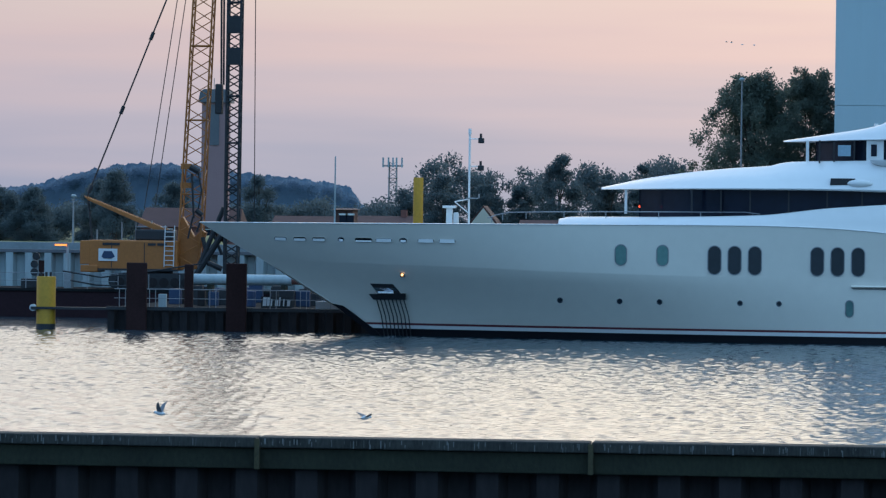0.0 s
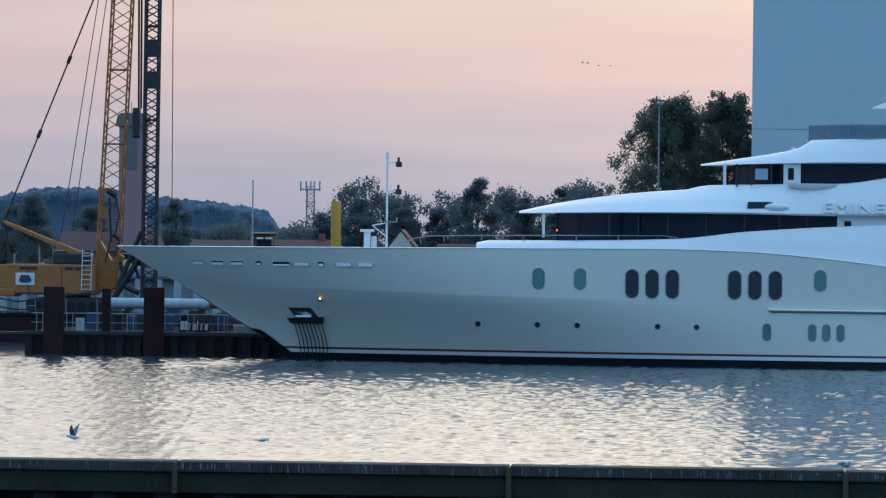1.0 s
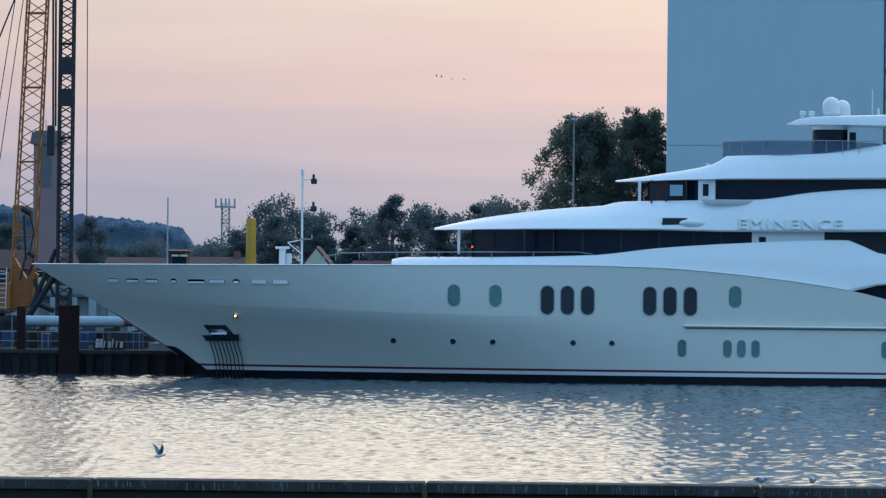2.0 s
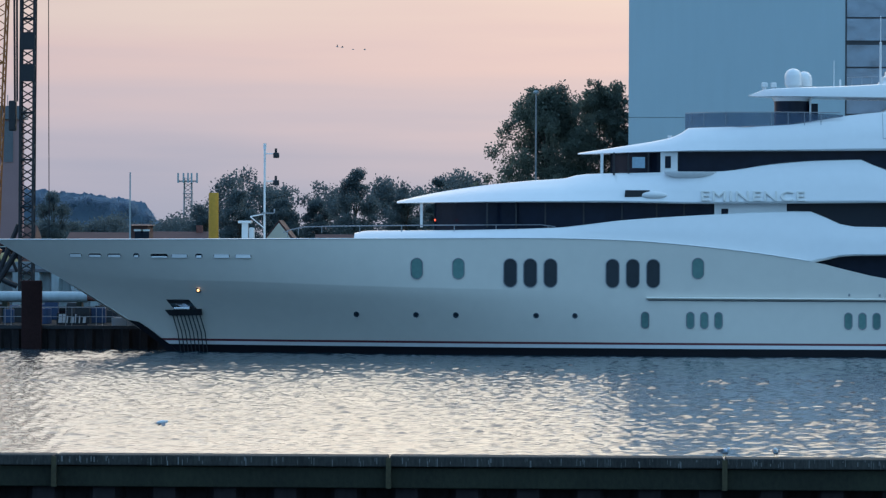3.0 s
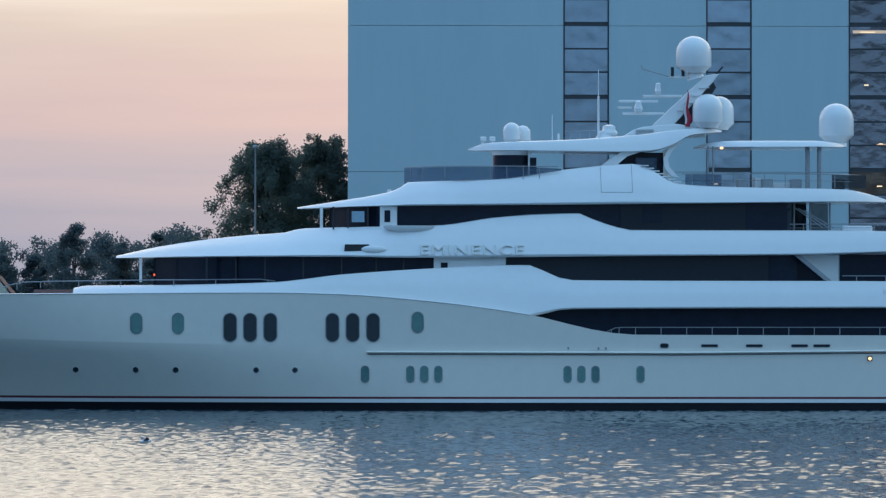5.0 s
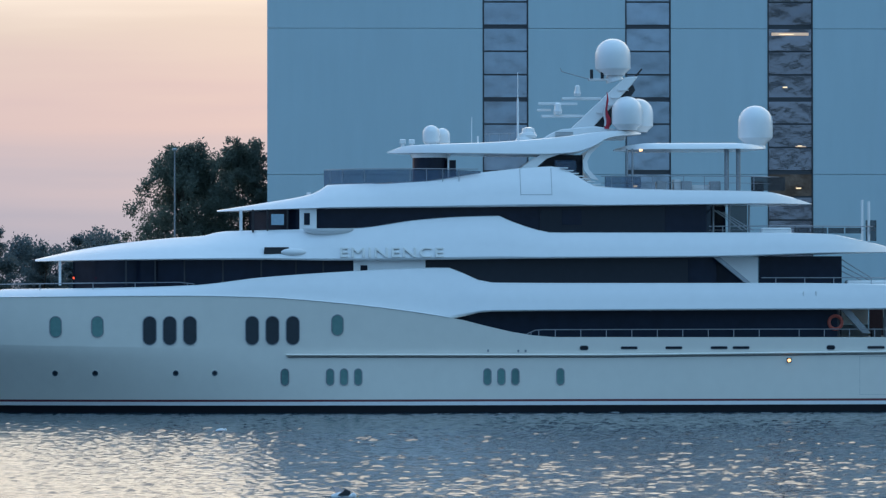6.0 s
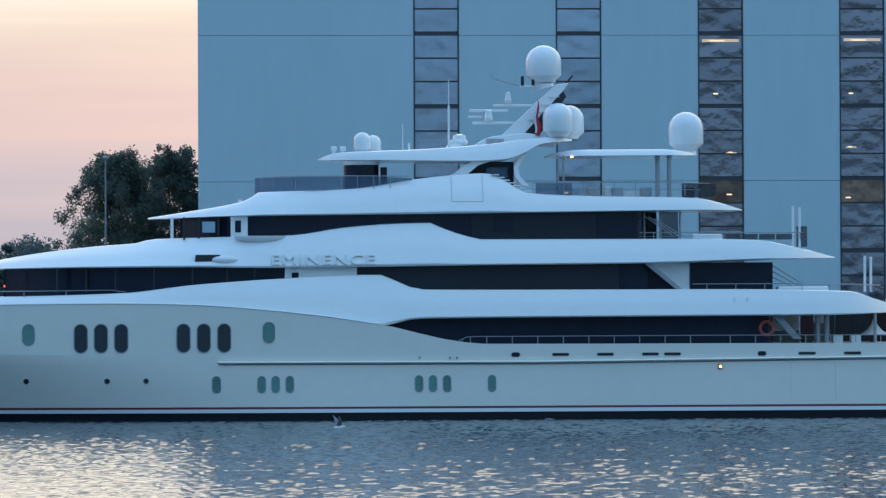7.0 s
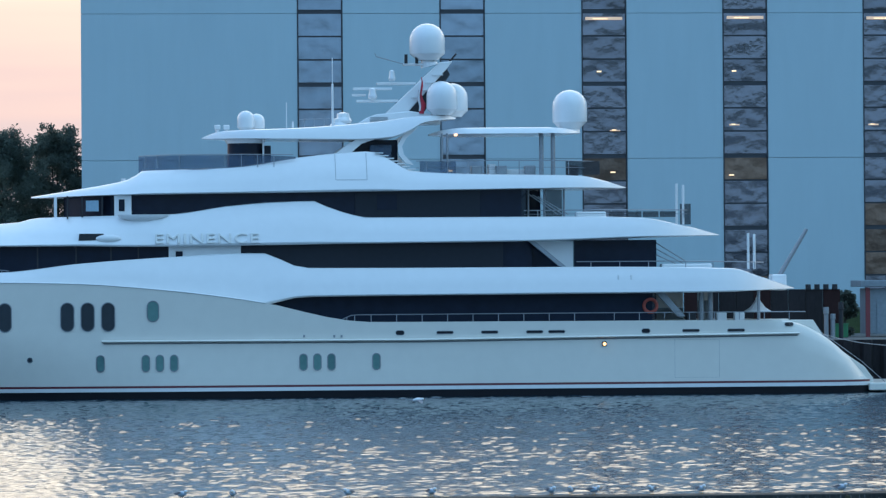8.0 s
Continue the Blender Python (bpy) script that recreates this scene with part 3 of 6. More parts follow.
# dark band along the lower stem
_bm = bmesh.new()
_rings = []
for _i in range(13):
    _z = 1.75 - 1.95 * _i / 12
    _x = stem_x(_z)
    _w = 0.16 + 0.1 * _i / 12
    _rings.append([(_x - 0.1, YC - 0.1, _z), (_x + 0.55, side_y(_x + 0.55, _z) - 0.03, _z - 0.1), (_x + 0.6, YC, _z - 0.1), (_x + 0.55, 2 * YC - side_y(_x + 0.55, _z) + 0.03, _z - 0.1), (_x - 0.1, YC + 0.1, _z)])
part("stem_guard", skin(_bm, _rings), BLACK, yacht, "dark band along the lower stem")
# anchor pocket
_pk = [(-24.05, 2.93), (-22.72, 2.93), (-22.25, 2.36), (-23.6, 2.34)]
def _plate(pts, proud, depth=0.12):
    bm = bmesh.new()
    f = [bm.verts.new((x, side_y(x, z) - proud, z)) for x, z in pts]
    b = [bm.verts.new((x, side_y(x, z) + depth, z)) for x, z in pts]
    bm.faces.new(f)
    for i in range(len(f)):
        j = (i + 1) % len(f)
        bm.faces.new((b[i], b[j], f[j], f[i]))
    bmesh.ops.recalc_face_normals(bm, faces=bm.faces)
    return bm
pocket = part("anchor_pocket", _plate(_pk, 0.02), CHROME, yacht, "polished steel anchor pocket")
# Dark plate stands in for the shade at the pocket's top.
part("pocket_shadow_plate", _plate([(-24.02, 2.9), (-22.74, 2.9), (-22.6, 2.7), (-23.88, 2.7)], 0.035), CRANE_DARK, pocket)
part("pocket_lip", _plate([(-24.15, 2.34), (-22.02, 2.42), (-22.02, 2.06), (-23.9, 2.02)], 0.2, 0.1), CRANE_DARK, pocket, "dark anchor lip")
part("anchor_fluke", boxed(-23.6, -22.7, side_y(-23.1, 2.4) - 0.3, side_y(-23.1, 2.4) - 0.05, 2.36, 2.5, bevel=0.04), CHROME, pocket)
for _i in range(8):
    _x0, _x1 = -23.72 + 0.225 * _i, -23.34 + 0.22 * _i
    _bm = bmesh.new()
    _p = [(_x0, side_y(_x0, 2.05) - 0.16, 2.08), (_x0 + 0.24, side_y(_x0 + 0.2, 1.2) - 0.1, 1.1), (_x1, side_y(_x1, 0.3) - 0.08, -0.1)]
    rod(_bm, _p[0], _p[1], 0.03, seg=6)
    rod(_bm, _p[1], _p[2], 0.03, seg=6)
    part("fender_bar", _bm, CRANE_DARK, pocket)


def lamp_on_hull(x, z, material, r=0.07):
    l = part("hull_lamp", boxed(x - 0.12, x + 0.12, side_y(x, z) - 0.12, side_y(x, z) + 0.05, z - 0.12, z + 0.14, bevel=0.03), CRANE_DARK, yacht, "glowing hull lamp in a dark housing")
    bm = bmesh.new()
    bmesh.ops.create_uvsphere(bm, u_segments=12, v_segments=8, radius=r, matrix=Matrix.Translation((x, side_y(x, z) - 0.13, z)))
    part("bulb", bm, material, l)


lamp_on_hull(-22.13, 3.45, LAMP_WARM)
lamp_on_hull(30.09, 2.83, LAMP_WARM, 0.09)
# transom, swim platform, stern stairs, fairlead
part("swim_platform", boxed(45.0, 48.2, YC - 5.0, YC + 5.0, 0.12, 0.55, bevel=0.06), HULL, yacht, "pale swim platform")
_st = [(40.3, 4.06), (41.95, 4.06), (42.6, 3.0), (44.0, 2.0), (44.8, 1.45), (45.3, 0.8), (45.3, 0.5), (43.6, 0.5), (40.3, 3.2)]
part("transom_wing", prism(bmesh.new(), _st, YC - 4.6, YC - 3.9, bevel=0.04), HULL, yacht, "pale transom wing beside the stern stairs")
part("stair_side", prism(bmesh.new(), [(41.7, 3.95), (42.2, 3.95), (42.9, 2.95), (44.3, 1.9), (44.3, 1.0), (41.7, 2.6)], YC - 3.5, YC - 3.2, bevel=0.03), STEEL, yacht, "grey side of the stern stairs")
part("transom_wing", prism(bmesh.new(), _st, YC + 3.9, YC + 4.6, bevel=0.04), HULL, yacht)
part("fairlead", capsule(bmesh.new(), 40.35, 3.84, 0.5, 0.2, hull_side, 0.05), CRANE_DARK, yacht, "dark mooring fairlead at the quarter")
part("stern_hand_rail", rod(rodded((42.6, YC - 4.8, 3.2), (44.6, YC - 4.8, 1.75), 0.02), (44.6, YC - 4.8, 1.75), (45.9, YC - 4.8, 0.6), 0.02), RAIL, yacht)


def rail(pts, h, gap, radius=0.028, name="guard_rail", mid=False, label="polished steel guard rail"):
    """A hand rail through pts (the rail's own height), with posts h long."""
    bm = bmesh.new()
    for a, b in zip(pts, pts[1:]):
        rod(bm, a, b, radius, seg=6)
        if mid:
            rod(bm, (a[0], a[1], a[2] - h * 0.5), (b[0], b[1], b[2] - h * 0.5), radius * 0.6, seg=5)
    top = part(name, bm, RAIL, yacht, label)
    for a, b in zip(pts, pts[1:]):
        d = (Vector(b) - Vector(a)).length
        for i in range(max(1, int(d / gap))):
            p = Vector(a).lerp(Vector(b), (i + 0.5) * gap / max(d, gap) if d > gap else 0.5)
            part("post", rodded(p - Vector((0, 0, h)), p, radius * 0.9, seg=6), RAIL, top)


rail([(15.75, 246.4, 4.3), (16.2, 246.4, 4.5), (16.6, 246.35, 4.53), (30, 246.35, 4.54), (41.4, 246.9, 4.52)], 0.42, 1.4)
rail([(-17.4, 248.2, 6.66), (-16.9, 248.1, 6.84), (-16.2, 248.0, 6.98), (-14.3, 247.8, 7.03), (-9.1, 247.6, 7.10), (-3.2, 247.4, 7.15), (-2.4, 247.4, 7.05)], 0.36, 2.3)

# foredeck mast, mooring pedestal and small gear
mast = part("foremast", rod(rodded((-18.6, 250.5, 6.3), (-18.6, 250.5, 11.4), 0.06), (-18.6, 250.5, 11.3), (-18.6, 250.5, 11.62), 0.09), WHITE, yacht, "slim white foredeck mast with two lamps")
for _z in (9.5, 11.03):
    part("lamp_arm", rodded((-18.6, 250.5, _z + 0.02), (-18.0, 250.5, _z + 0.02), 0.03), WHITE, mast)
    _bm = box(bmesh.new(), -18.12, -17.8, 250.3, 250.7, _z - 0.22, _z + 0.08, 0.04)
    rod(_bm, (-17.98, 250.5, _z), (-17.98, 250.5, _z + 0.32), 0.07)
    part("mast_lamp", _bm, CRANE_DARK, mast, "dark mast lamp")
part("mast_brace", rod(rodded((-18.6, 250.5, 7.7), (-19.4, 250.5, 7.55), 0.03), (-18.6, 250.5, 6.9), (-19.4, 250.5, 7.55), 0.03), WHITE, mast)
part("mast_table", rod(boxed(-18.75, -18.1, 250.3, 250.7, 7.72, 7.78), (-18.05, 250.5, 7.75), (-18.05, 250.5, 8.0), 0.04), STEEL, mast)
part("mooring_pedestal", box(box(bmesh.new(), -19.85, -19.5, 250.3, 250.7, 5.6, 7.2), -20.05, -19.3, 250.1, 250.9, 7.18, 7.32, 0.03), WHITE, yacht, "white T-shaped mooring pedestal")
part("deck_gear", boxed(-19.45, -19.15, 250.2, 250.6, 6.3, 6.95, bevel=0.08), CANVAS, yacht)
part("foredeck", boxed(-24, 14, YC - 3.9, YC + 3.9, 5.3, 5.36), DECK, yacht, "teak foredeck inside the bulwark")

# upper deck: front pillar, nav light, cladding, white door panel
T1 = (t1_top, t1_low, taper(-16, 42.2, 6.12, 14, 7), line_of((-14, 1.6), (0, 0.35), (42, 0.3)))
T2 = (t2_top, t2_low, taper(-11.6, 38, 5.3, 9, 7), line_of((-12, 2.6), (0, 1.2), (5, 0.5), (38, 0.4)))
T3 = (t3_top, t3_low, taper(-1.5, 32.8, 4.4, 7, 6), line_of((-2, 2.2), (5, 1.0), (9, 0.55), (33, 0.5)))
def t2s(x, z): return tier_side(*T2, x, z)
def t3s(x, z): return tier_side(*T3, x, z)
part("front_pillar", boxed(-9.95, -9.8, YC - 1.6, YC - 1.45, 7.0, 8.36), WHITE, yacht)
_l = part("nav_lamp", rodded((-9.12, YC - 1.6, 7.35), (-9.12, YC - 1.6, 7.46), 0.04), LAMP_RED, yacht, "small red navigation lamp")
for _x in (-6.2, -4.6, -3.0, -0.9, 1.2, 3.1, 4.6):
    part("window_mullion", boxed(_x, _x + 0.09, YC - 4.62, YC - 4.3, 7.0, 8.36), CRANE_DARK, yacht)
up = part("side_panel", boxed(6.3, 10.25, YC - 4.68, YC - 4.4, 7.5, 8.4), WHITE, yacht, "white side panel with a small dark window")
part("panel_window", boxed(6.68, 7.06, YC - 4.72, YC - 4.5, 7.76, 8.07), DARK_GLASS, up)
part("cladding_panel", boxed(10.25, 24.7, YC - 4.67, YC - 4.3, 6.9, 8.42), GREY_GLASS, yacht, "dark grey cladding beside the upper saloon")
part("cladding_panel", boxed(16.6, 23.5, YC - 3.97, YC - 3.6, 9.7, 11.3), GREY_GLASS, yacht, "dark grey cladding of the bridge deck")
part("cladding_window", boxed(17.8, 18.9, YC - 4.0, YC - 3.9, 10.3, 11.15), DARK_GLASS, yacht)
part("aft_wall", prism(bmesh.new(), [(26.4, 8.5), (28.65, 8.5), (28.65, 7.0), (28.1, 7.0)], YC - 3.95, YC - 3.7), WHITE, yacht, "white raked end wall of the upper saloon")
part("saloon_window", prism(bmesh.new(), [(26.3, 8.6), (26.4, 8.6), (28.1, 7.0), (26.3, 7.0)], YC - 3.94, YC - 3.7), DARK_GLASS, yacht, "dark raked saloon window")
part("raked_pillar", prism(bmesh.new(), [(26.1, 8.5), (26.45, 8.5), (28.15, 7.1), (27.8, 7.1)], YC - 4.9, YC - 4.6), STEEL, yacht, "raked grey pillar")
# Solid dark block in place of the saloon's shaded interior.
part("aft_saloon", boxed(28.7, 33.3, YC - 4.0, YC + 4.0, 7.0, 8.55), DARK_GLASS, yacht, "dark block standing in for the shaded aft saloon interior")
# Grey on this strut paints in the shade under the upper deck.
part("raked_pillar", prism(bmesh.new(), [(33.1, 5.6), (33.6, 5.6), (34.75, 4.3), (34.3, 4.3)], YC - 5.2, YC - 4.9), STEEL, yacht)
for _x in (35.75, 36.25, 38.95):
    part("deck_pillar", rodded((_x, YC - 4.3, 3.3), (_x, YC - 4.3, 5.7), 0.15 if _x < 37 else 0.09, seg=12), STEEL, yacht)
for _k in range(3):
    part("stair_rail", rodded((33.3, YC - 3.6, 8.4 - 0.33 * _k), (35.0, YC - 3.6, 7.35 - 0.2 * _k), 0.03, seg=6), STEEL, yacht)
    part("stair_rail", rodded((26.2 + 0.3 * _k, YC - 3.2, 11.2 - 0.1 * _k), (27.9 + 0.3 * _k, YC - 3.2, 10.0), 0.03, seg=6), STEEL, yacht)
for _x in (26.3, 27.2, 28.3):
    part("deck_pillar", rodded((_x, YC - 2.8, 9.8), (_x, YC - 2.8, 11.4), 0.06), STEEL, yacht)
# Dark block added to darken the open end of the bridge deck.
part("glass_screen", boxed(26.4, 27.4, YC + 1.0, YC + 2.5, 9.8, 11.42), DARK_GLASS, yacht, "dark block standing in for the bridge deck's shaded interior")
part("glass_screen", boxed(27.4, 28.4, YC - 1.0, YC - 0.95, 9.8, 11.42), SMOKE, yacht)
part("aft_bulkhead", boxed(33.7, 35.7, YC + 2.6, YC + 2.8, 4.75, 5.68), WHITE, yacht, "white bulkhead under the upper deck")
part("aft_bulkhead", boxed(33.7, 35.7, YC + 2.55, YC + 2.8, 3.3, 4.74), CABIN, yacht)
part("aft_bulkhead", boxed(36.55, 37.4, YC + 2.6, YC + 2.8, 5.15, 5.68), WHITE, yacht)
part("aft_bulkhead", boxed(36.55, 37.4, YC + 2.55, YC + 2.8, 3.3, 5.14), CABIN, yacht)
for _x in np.arange(30.6, 34.4, 0.95):
    part("rail_panel", boxed(_x, _x + 0.88, 247.78, 247.81, 9.8, 10.12), SMOKE, yacht, "smoked glass panel under the hand rail")
part("rail_panel", boxed(34.75, 35.35, 249.0, 249.03, 9.4, 10.55), SMOKE, yacht, "smoked glass panel under the hand rail")
part("wind_screen", boxed(28.4, 30.3, YC - 2.9, YC - 2.86, 12.2, 12.96), SMOKE, yacht, "dark glass screen at the sun deck's end")
part("sun_lounge", box(boxed(24.2, 26.6, YC - 1.9, YC - 0.8, 12.15, 12.55, bevel=0.08), 24.2, 24.6, YC - 1.9, YC - 0.8, 12.5, 12.85, 0.06), CANVAS, yacht, "pale upholstered lounge on the sun deck")
rail([(25.9, 247.7, 10.2), (30, 247.7, 10.22), (34.6, 248.4, 10.2), (35.3, 249.2, 10.2)], 0.42, 1.5, mid=True)
rail([(28.7, 247.0, 7.36), (34, 247.0, 7.36), (38.2, 247.8, 7.3), (39.4, 248.8, 7.26)], 0.36, 1.6)
for _x, _z0, _z1 in ((34.55, 9.4, 11.68), (34.92, 9.4, 11.6), (38.56, 6.9, 8.9), (38.9, 6.9, 8.85)):
    part("antenna_rod", rodded((_x, 249, _z0), (_x, 249, _z1), 0.075, seg=10), WHITE, yacht, "white tubular antenna")
_bm = bmesh.new()
lathe(_bm, 39.1, YC - 3, [(0.85, 4.5), (0.76, 4.55), (0.44, 4.76), (0.18, 5.08), (0.05, 5.42)], 8)
part("deck_cover", _bm, CANVAS, yacht, "white canvas cover on the aft deck")
for _x in (31.0, 31.9, 34.9, 36.6, 37.6):
    part("deck_chair", boxed(_x, _x + 0.55, YC - 4.4, YC - 3.8, 3.3, 4.5, bevel=0.05), CRANE_DARK if _x < 36 else CANVAS, yacht)
_bm = bmesh.new()
_seg, _tube = 24, 8
_rings = [[((32.76 + (0.36 + 0.09 * math.cos(2 * math.pi * j / _tube)) * math.cos(2 * math.pi * i / _seg)), YC - 5.4 + 0.09 * math.sin(2 * math.pi * j / _tube),
            4.9 + (0.36 + 0.09 * math.cos(2 * math.pi * j / _tube)) * math.sin(2 * math.pi * i / _seg)) for j in range(_tube)] for i in range(_seg + 1)]
part("lifebuoy", skin(_bm, _rings, caps=False), LIFE_RED, yacht, "orange ring lifebuoy on the saloon wall", smooth=True)
part("crane_base", boxed(40.3, 41.15, YC - 0.6, YC + 0.6, 5.7, 6.6, bevel=0.08), WHITE, yacht, "white base of the tender crane")
part("crane_arm", rodded((40.75, YC, 6.4), (42.4, YC, 9.15), 0.14, 0.10, seg=10), STEEL, yacht, "raised grey tender crane arm")

# bridge deck front
_bm = bmesh.new()
bmesh.ops.create_uvsphere(_bm, u_segments=24, v_segments=12, radius=1.0, matrix=Matrix.Translation((3.0, t2s(3.0, 8.75) + 0.02, 8.78)) @ Matrix.Diagonal((0.72, 0.24, 0.24, 1)))
scoop = part("scoop_fairing", _bm, WHITE, yacht, "streamlined white scoop fairing", smooth=True)
# The opening is no hole: a dark box paints in its shade.
part("scoop_mouth", prism(bmesh.new(), [(1.38, 8.68), (1.42, 9.06), (2.75, 9.06), (2.75, 8.72)], t2s(2, 8.72) - 0.05, t2s(2, 8.85) + 0.5), CRANE_DARK, scoop, "dark box standing in for a shaded rectangular opening")
part("bridge_pillar", boxed(0.05, 0.22, YC - 3.0, YC - 2.8, 9.9, 11.15), WHITE, yacht)
wing = part("bridge_wing_post", boxed(3.35, 4.3, YC - 3.95, YC - 3.6, 9.9, 11.2, bevel=0.05), WHITE, yacht, "white bridge wing post with a small window")
part("wing_window", boxed(3.6, 3.92, YC - 3.98, YC - 3.9, 10.3, 10.95), DARK_GLASS, wing)
part("bridge_window", boxed(1.8, 2.5, YC - 3.74, YC - 3.6, 10.3, 10.9), BRIDGE_PANE, yacht, "bridge window with the sky's reflection painted in pale blue")
for _x in (0.75, 1.55, 2.65):
    part("window_mullion", boxed(_x, _x + 0.09, YC - 3.72, YC - 3.4, 9.9, 11.15), CRANE_DARK, yacht)
# A downward-facing bulge gives the darker tone of a concave hollow.
_bm = bmesh.new()
bmesh.ops.create_uvsphere(_bm, u_segments=28, v_segments=16, radius=1.0, matrix=Matrix.Translation((4.95, t2s(4.9, 10.0) + 0.05, 10.1)) @ Matrix.Diagonal((1.42, 0.45, 0.42, 1)))
for _v in _bm.verts:
    _v.co.z = min(_v.co.z, 10.1)
part("wing_fairing", _bm, WHITE, yacht, "bulge facing down, shaped to shade like a hollow under the bridge wing", smooth=True)

# the name in raised letters
_cu = bpy.data.curves.new("lettering", "FONT")
_cu.body, _cu.size, _cu.extrude, _cu.bevel_depth = "EMINENCE", 0.78, 0.06, 0.008
_cu.space_character = 1.12
_cu.offset = -0.004
_ob = bpy.data.objects.new("lettering_curve", _cu)
scene.collection.objects.link(_ob)
_me = bpy.data.meshes.new_from_object(_ob)
bpy.data.objects.remove(_ob)
_bm = bmesh.new()
_bm.from_mesh(_me)
_xs = [v.co.x for v in _bm.verts]
_k = 5.65 / (max(_xs) - min(_xs))
for _v in _bm.verts:
    _x, _z = 5.56 + (_v.co.x - min(_xs)) * _k, 8.50 + _v.co.y
    _v.co = (_x, t2s(_x, _z) - 0.03 - _v.co.z, _z)
part("lettering", _bm, LETTER, yacht, "raised polished letters of the yacht's name")

# sun deck
_bm = bmesh.new()
_rings = []
_f = taper(4.2, 16, 3.6, 4.5, 0.1, 2.2, 1, 1.0)
for _i in range(25):
    _x = 4.75 + 8.6 * _i / 24
    _zb = t3_top(_x) - 0.05
    _zt = max(_zb + 0.02, 13.36 - 0.1 * (_i / 24) ** 6)
    _rings.append([(_x, YC - _f(_x), _zb), (_x, YC - _f(_x), _zt), (_x, YC - _f(_x) + 0.04, _zt), (_x, YC - _f(_x) + 0.04, _zb)])
part("wind_screen", skin(_bm, _rings), BLUE_GLASS, yacht, "blue tinted wind screen round the sun deck")
rail([(4.75, YC - 1.6, 13.38), (6.5, YC - 3.2, 13.4), (9, YC - 3.65, 13.4), (13.2, YC - 3.65, 13.38)], 0.7, 0.9, radius=0.025)
_bm = lathe(bmesh.new(), 10.7, YC - 0.6, [(1.0, 12.6), (1.0, 14.1)], 24)
sl = part("sky_lounge", _bm, DARK_GLASS, yacht, "round dark glazed sky lounge", smooth=True)
part("lounge_post", boxed(11.62, 11.72, YC - 1.4, YC - 1.3, 12.6, 14.3), WHITE, sl)
part("lounge_screen", boxed(11.72, 12.1, YC - 1.2, YC + 1.2, 12.6, 13.95), DARK_GLASS, sl)
part("lounge_ring", lathe(bmesh.new(), 10.7, YC - 0.6, [(1.05, 14.08), (1.15, 14.3)], 24), WHITE, sl)
t4_top = curve_of((8.3, 14.42), (9.3, 14.74), (13.6, 14.90), (17.7, 15.2), (20.5, 15.54), (21.8, 15.58), (22.5, 15.5))
t4_low = curve_of((8.3, 14.38), (8.8, 14.34), (13.6, 14.26), (17, 14.22), (18.6, 14.3), (19.6, 14.62), (20.6, 15.16), (22.5, 15.42))
tier("mast_roof", 8.3, 22.5, t4_top, t4_low, taper(8.0, 22.8, 2.6, 4, 3), WHITE, "white wing-like mast roof", lean=lambda x: 0.5, n=50)
_leg = [(15.4, 13.3), (16.2, 13.9), (16.9, 14.3), (18.0, 14.3), (17.1, 14.0), (16.5, 13.5)]
_aft = [(19.9, 14.75), (20.3, 14.95), (19.6, 14.3), (19.35, 13.85), (19.45, 13.4), (20.0, 12.8), (19.55, 12.9), (19.15, 13.4), (19.1, 13.9), (19.35, 14.4)]
for _s in (-2.2, 2.0):
    part("roof_leg", prism(bmesh.new(), _leg, YC + _s, YC + _s + 0.3), WHITE, yacht, "white swept roof leg")
    part("roof_leg", prism(bmesh.new(), _aft, YC + _s, YC + _s + 0.3), WHITE, yacht)
# Dark block fills in the shade under the mast roof.
part("roof_shade_block", boxed(16.7, 19.2, YC - 0.8, YC + 0.8, 12.6, 14.25), DARK_GLASS, yacht, "dark block standing in for the shaded space under the mast roof")
part("bar_unit", boxed(17.6, 18.8, YC - 1.6, YC - 1.0, 13.0, 13.95, bevel=0.05), BLUE_GLASS, yacht)
for _i in range(7):
    part("stair_tread", boxed(17.75 + 0.3 * _i, 18.2 + 0.3 * _i, YC - 3.4, YC - 2.4, 13.42 - 0.15 * _i, 13.48 - 0.15 * _i), WHITE, yacht)
tier("hard_top", 21.0, 29.5, curve_of((21.0, 14.56), (21.6, 14.74), (22.8, 14.85), (27.5, 14.86), (28.8, 14.78), (29.5, 14.62)), curve_of((21.0, 14.50), (22, 14.49), (28.5, 14.52), (29.5, 14.58)),
     taper(20.8, 29.8, 3.0, 2.5, 2.5), WHITE, "flat white hard top with thin rounded ends", lean=lambda x: 0.9, n=50, rnd=0.1)
for _x, _w in ((21.55, 0.06), (21.85, 0.06), (27.1, 0.13), (27.75, 0.13)):
    part("hard_top_post", rodded((_x, YC - 2.4, 12.2), (_x, YC - 2.4, 14.55), _w, seg=10), STEEL, yacht)
part("ceiling_lamp", rodded((22.3, YC - 2.6, 14.4), (22.3, YC - 2.6, 14.5), 0.09), LAMP_WARM, yacht, "small warm ceiling lamp")
rail([(20.0, YC - 3.7, 12.98), (24, YC - 3.75, 13.0), (28, YC - 3.6, 12.98), (30.0, YC - 2.6, 12.95)], 0.75, 1.15, mid=True, radius=0.025)
part("glass_screen", boxed(20.2, 22.2, YC - 3.72, YC - 3.69, 12.3, 12.95), BLUE_GLASS, yacht)
for _x in (23.2, 24.6, 26.2, 28.6):
    part("deck_chair", boxed(_x, _x + 0.6, YC - 2.2, YC - 1.4, 12.15, 12.75, bevel=0.06), STEEL if _x < 28 else CRANE_DARK, yacht)


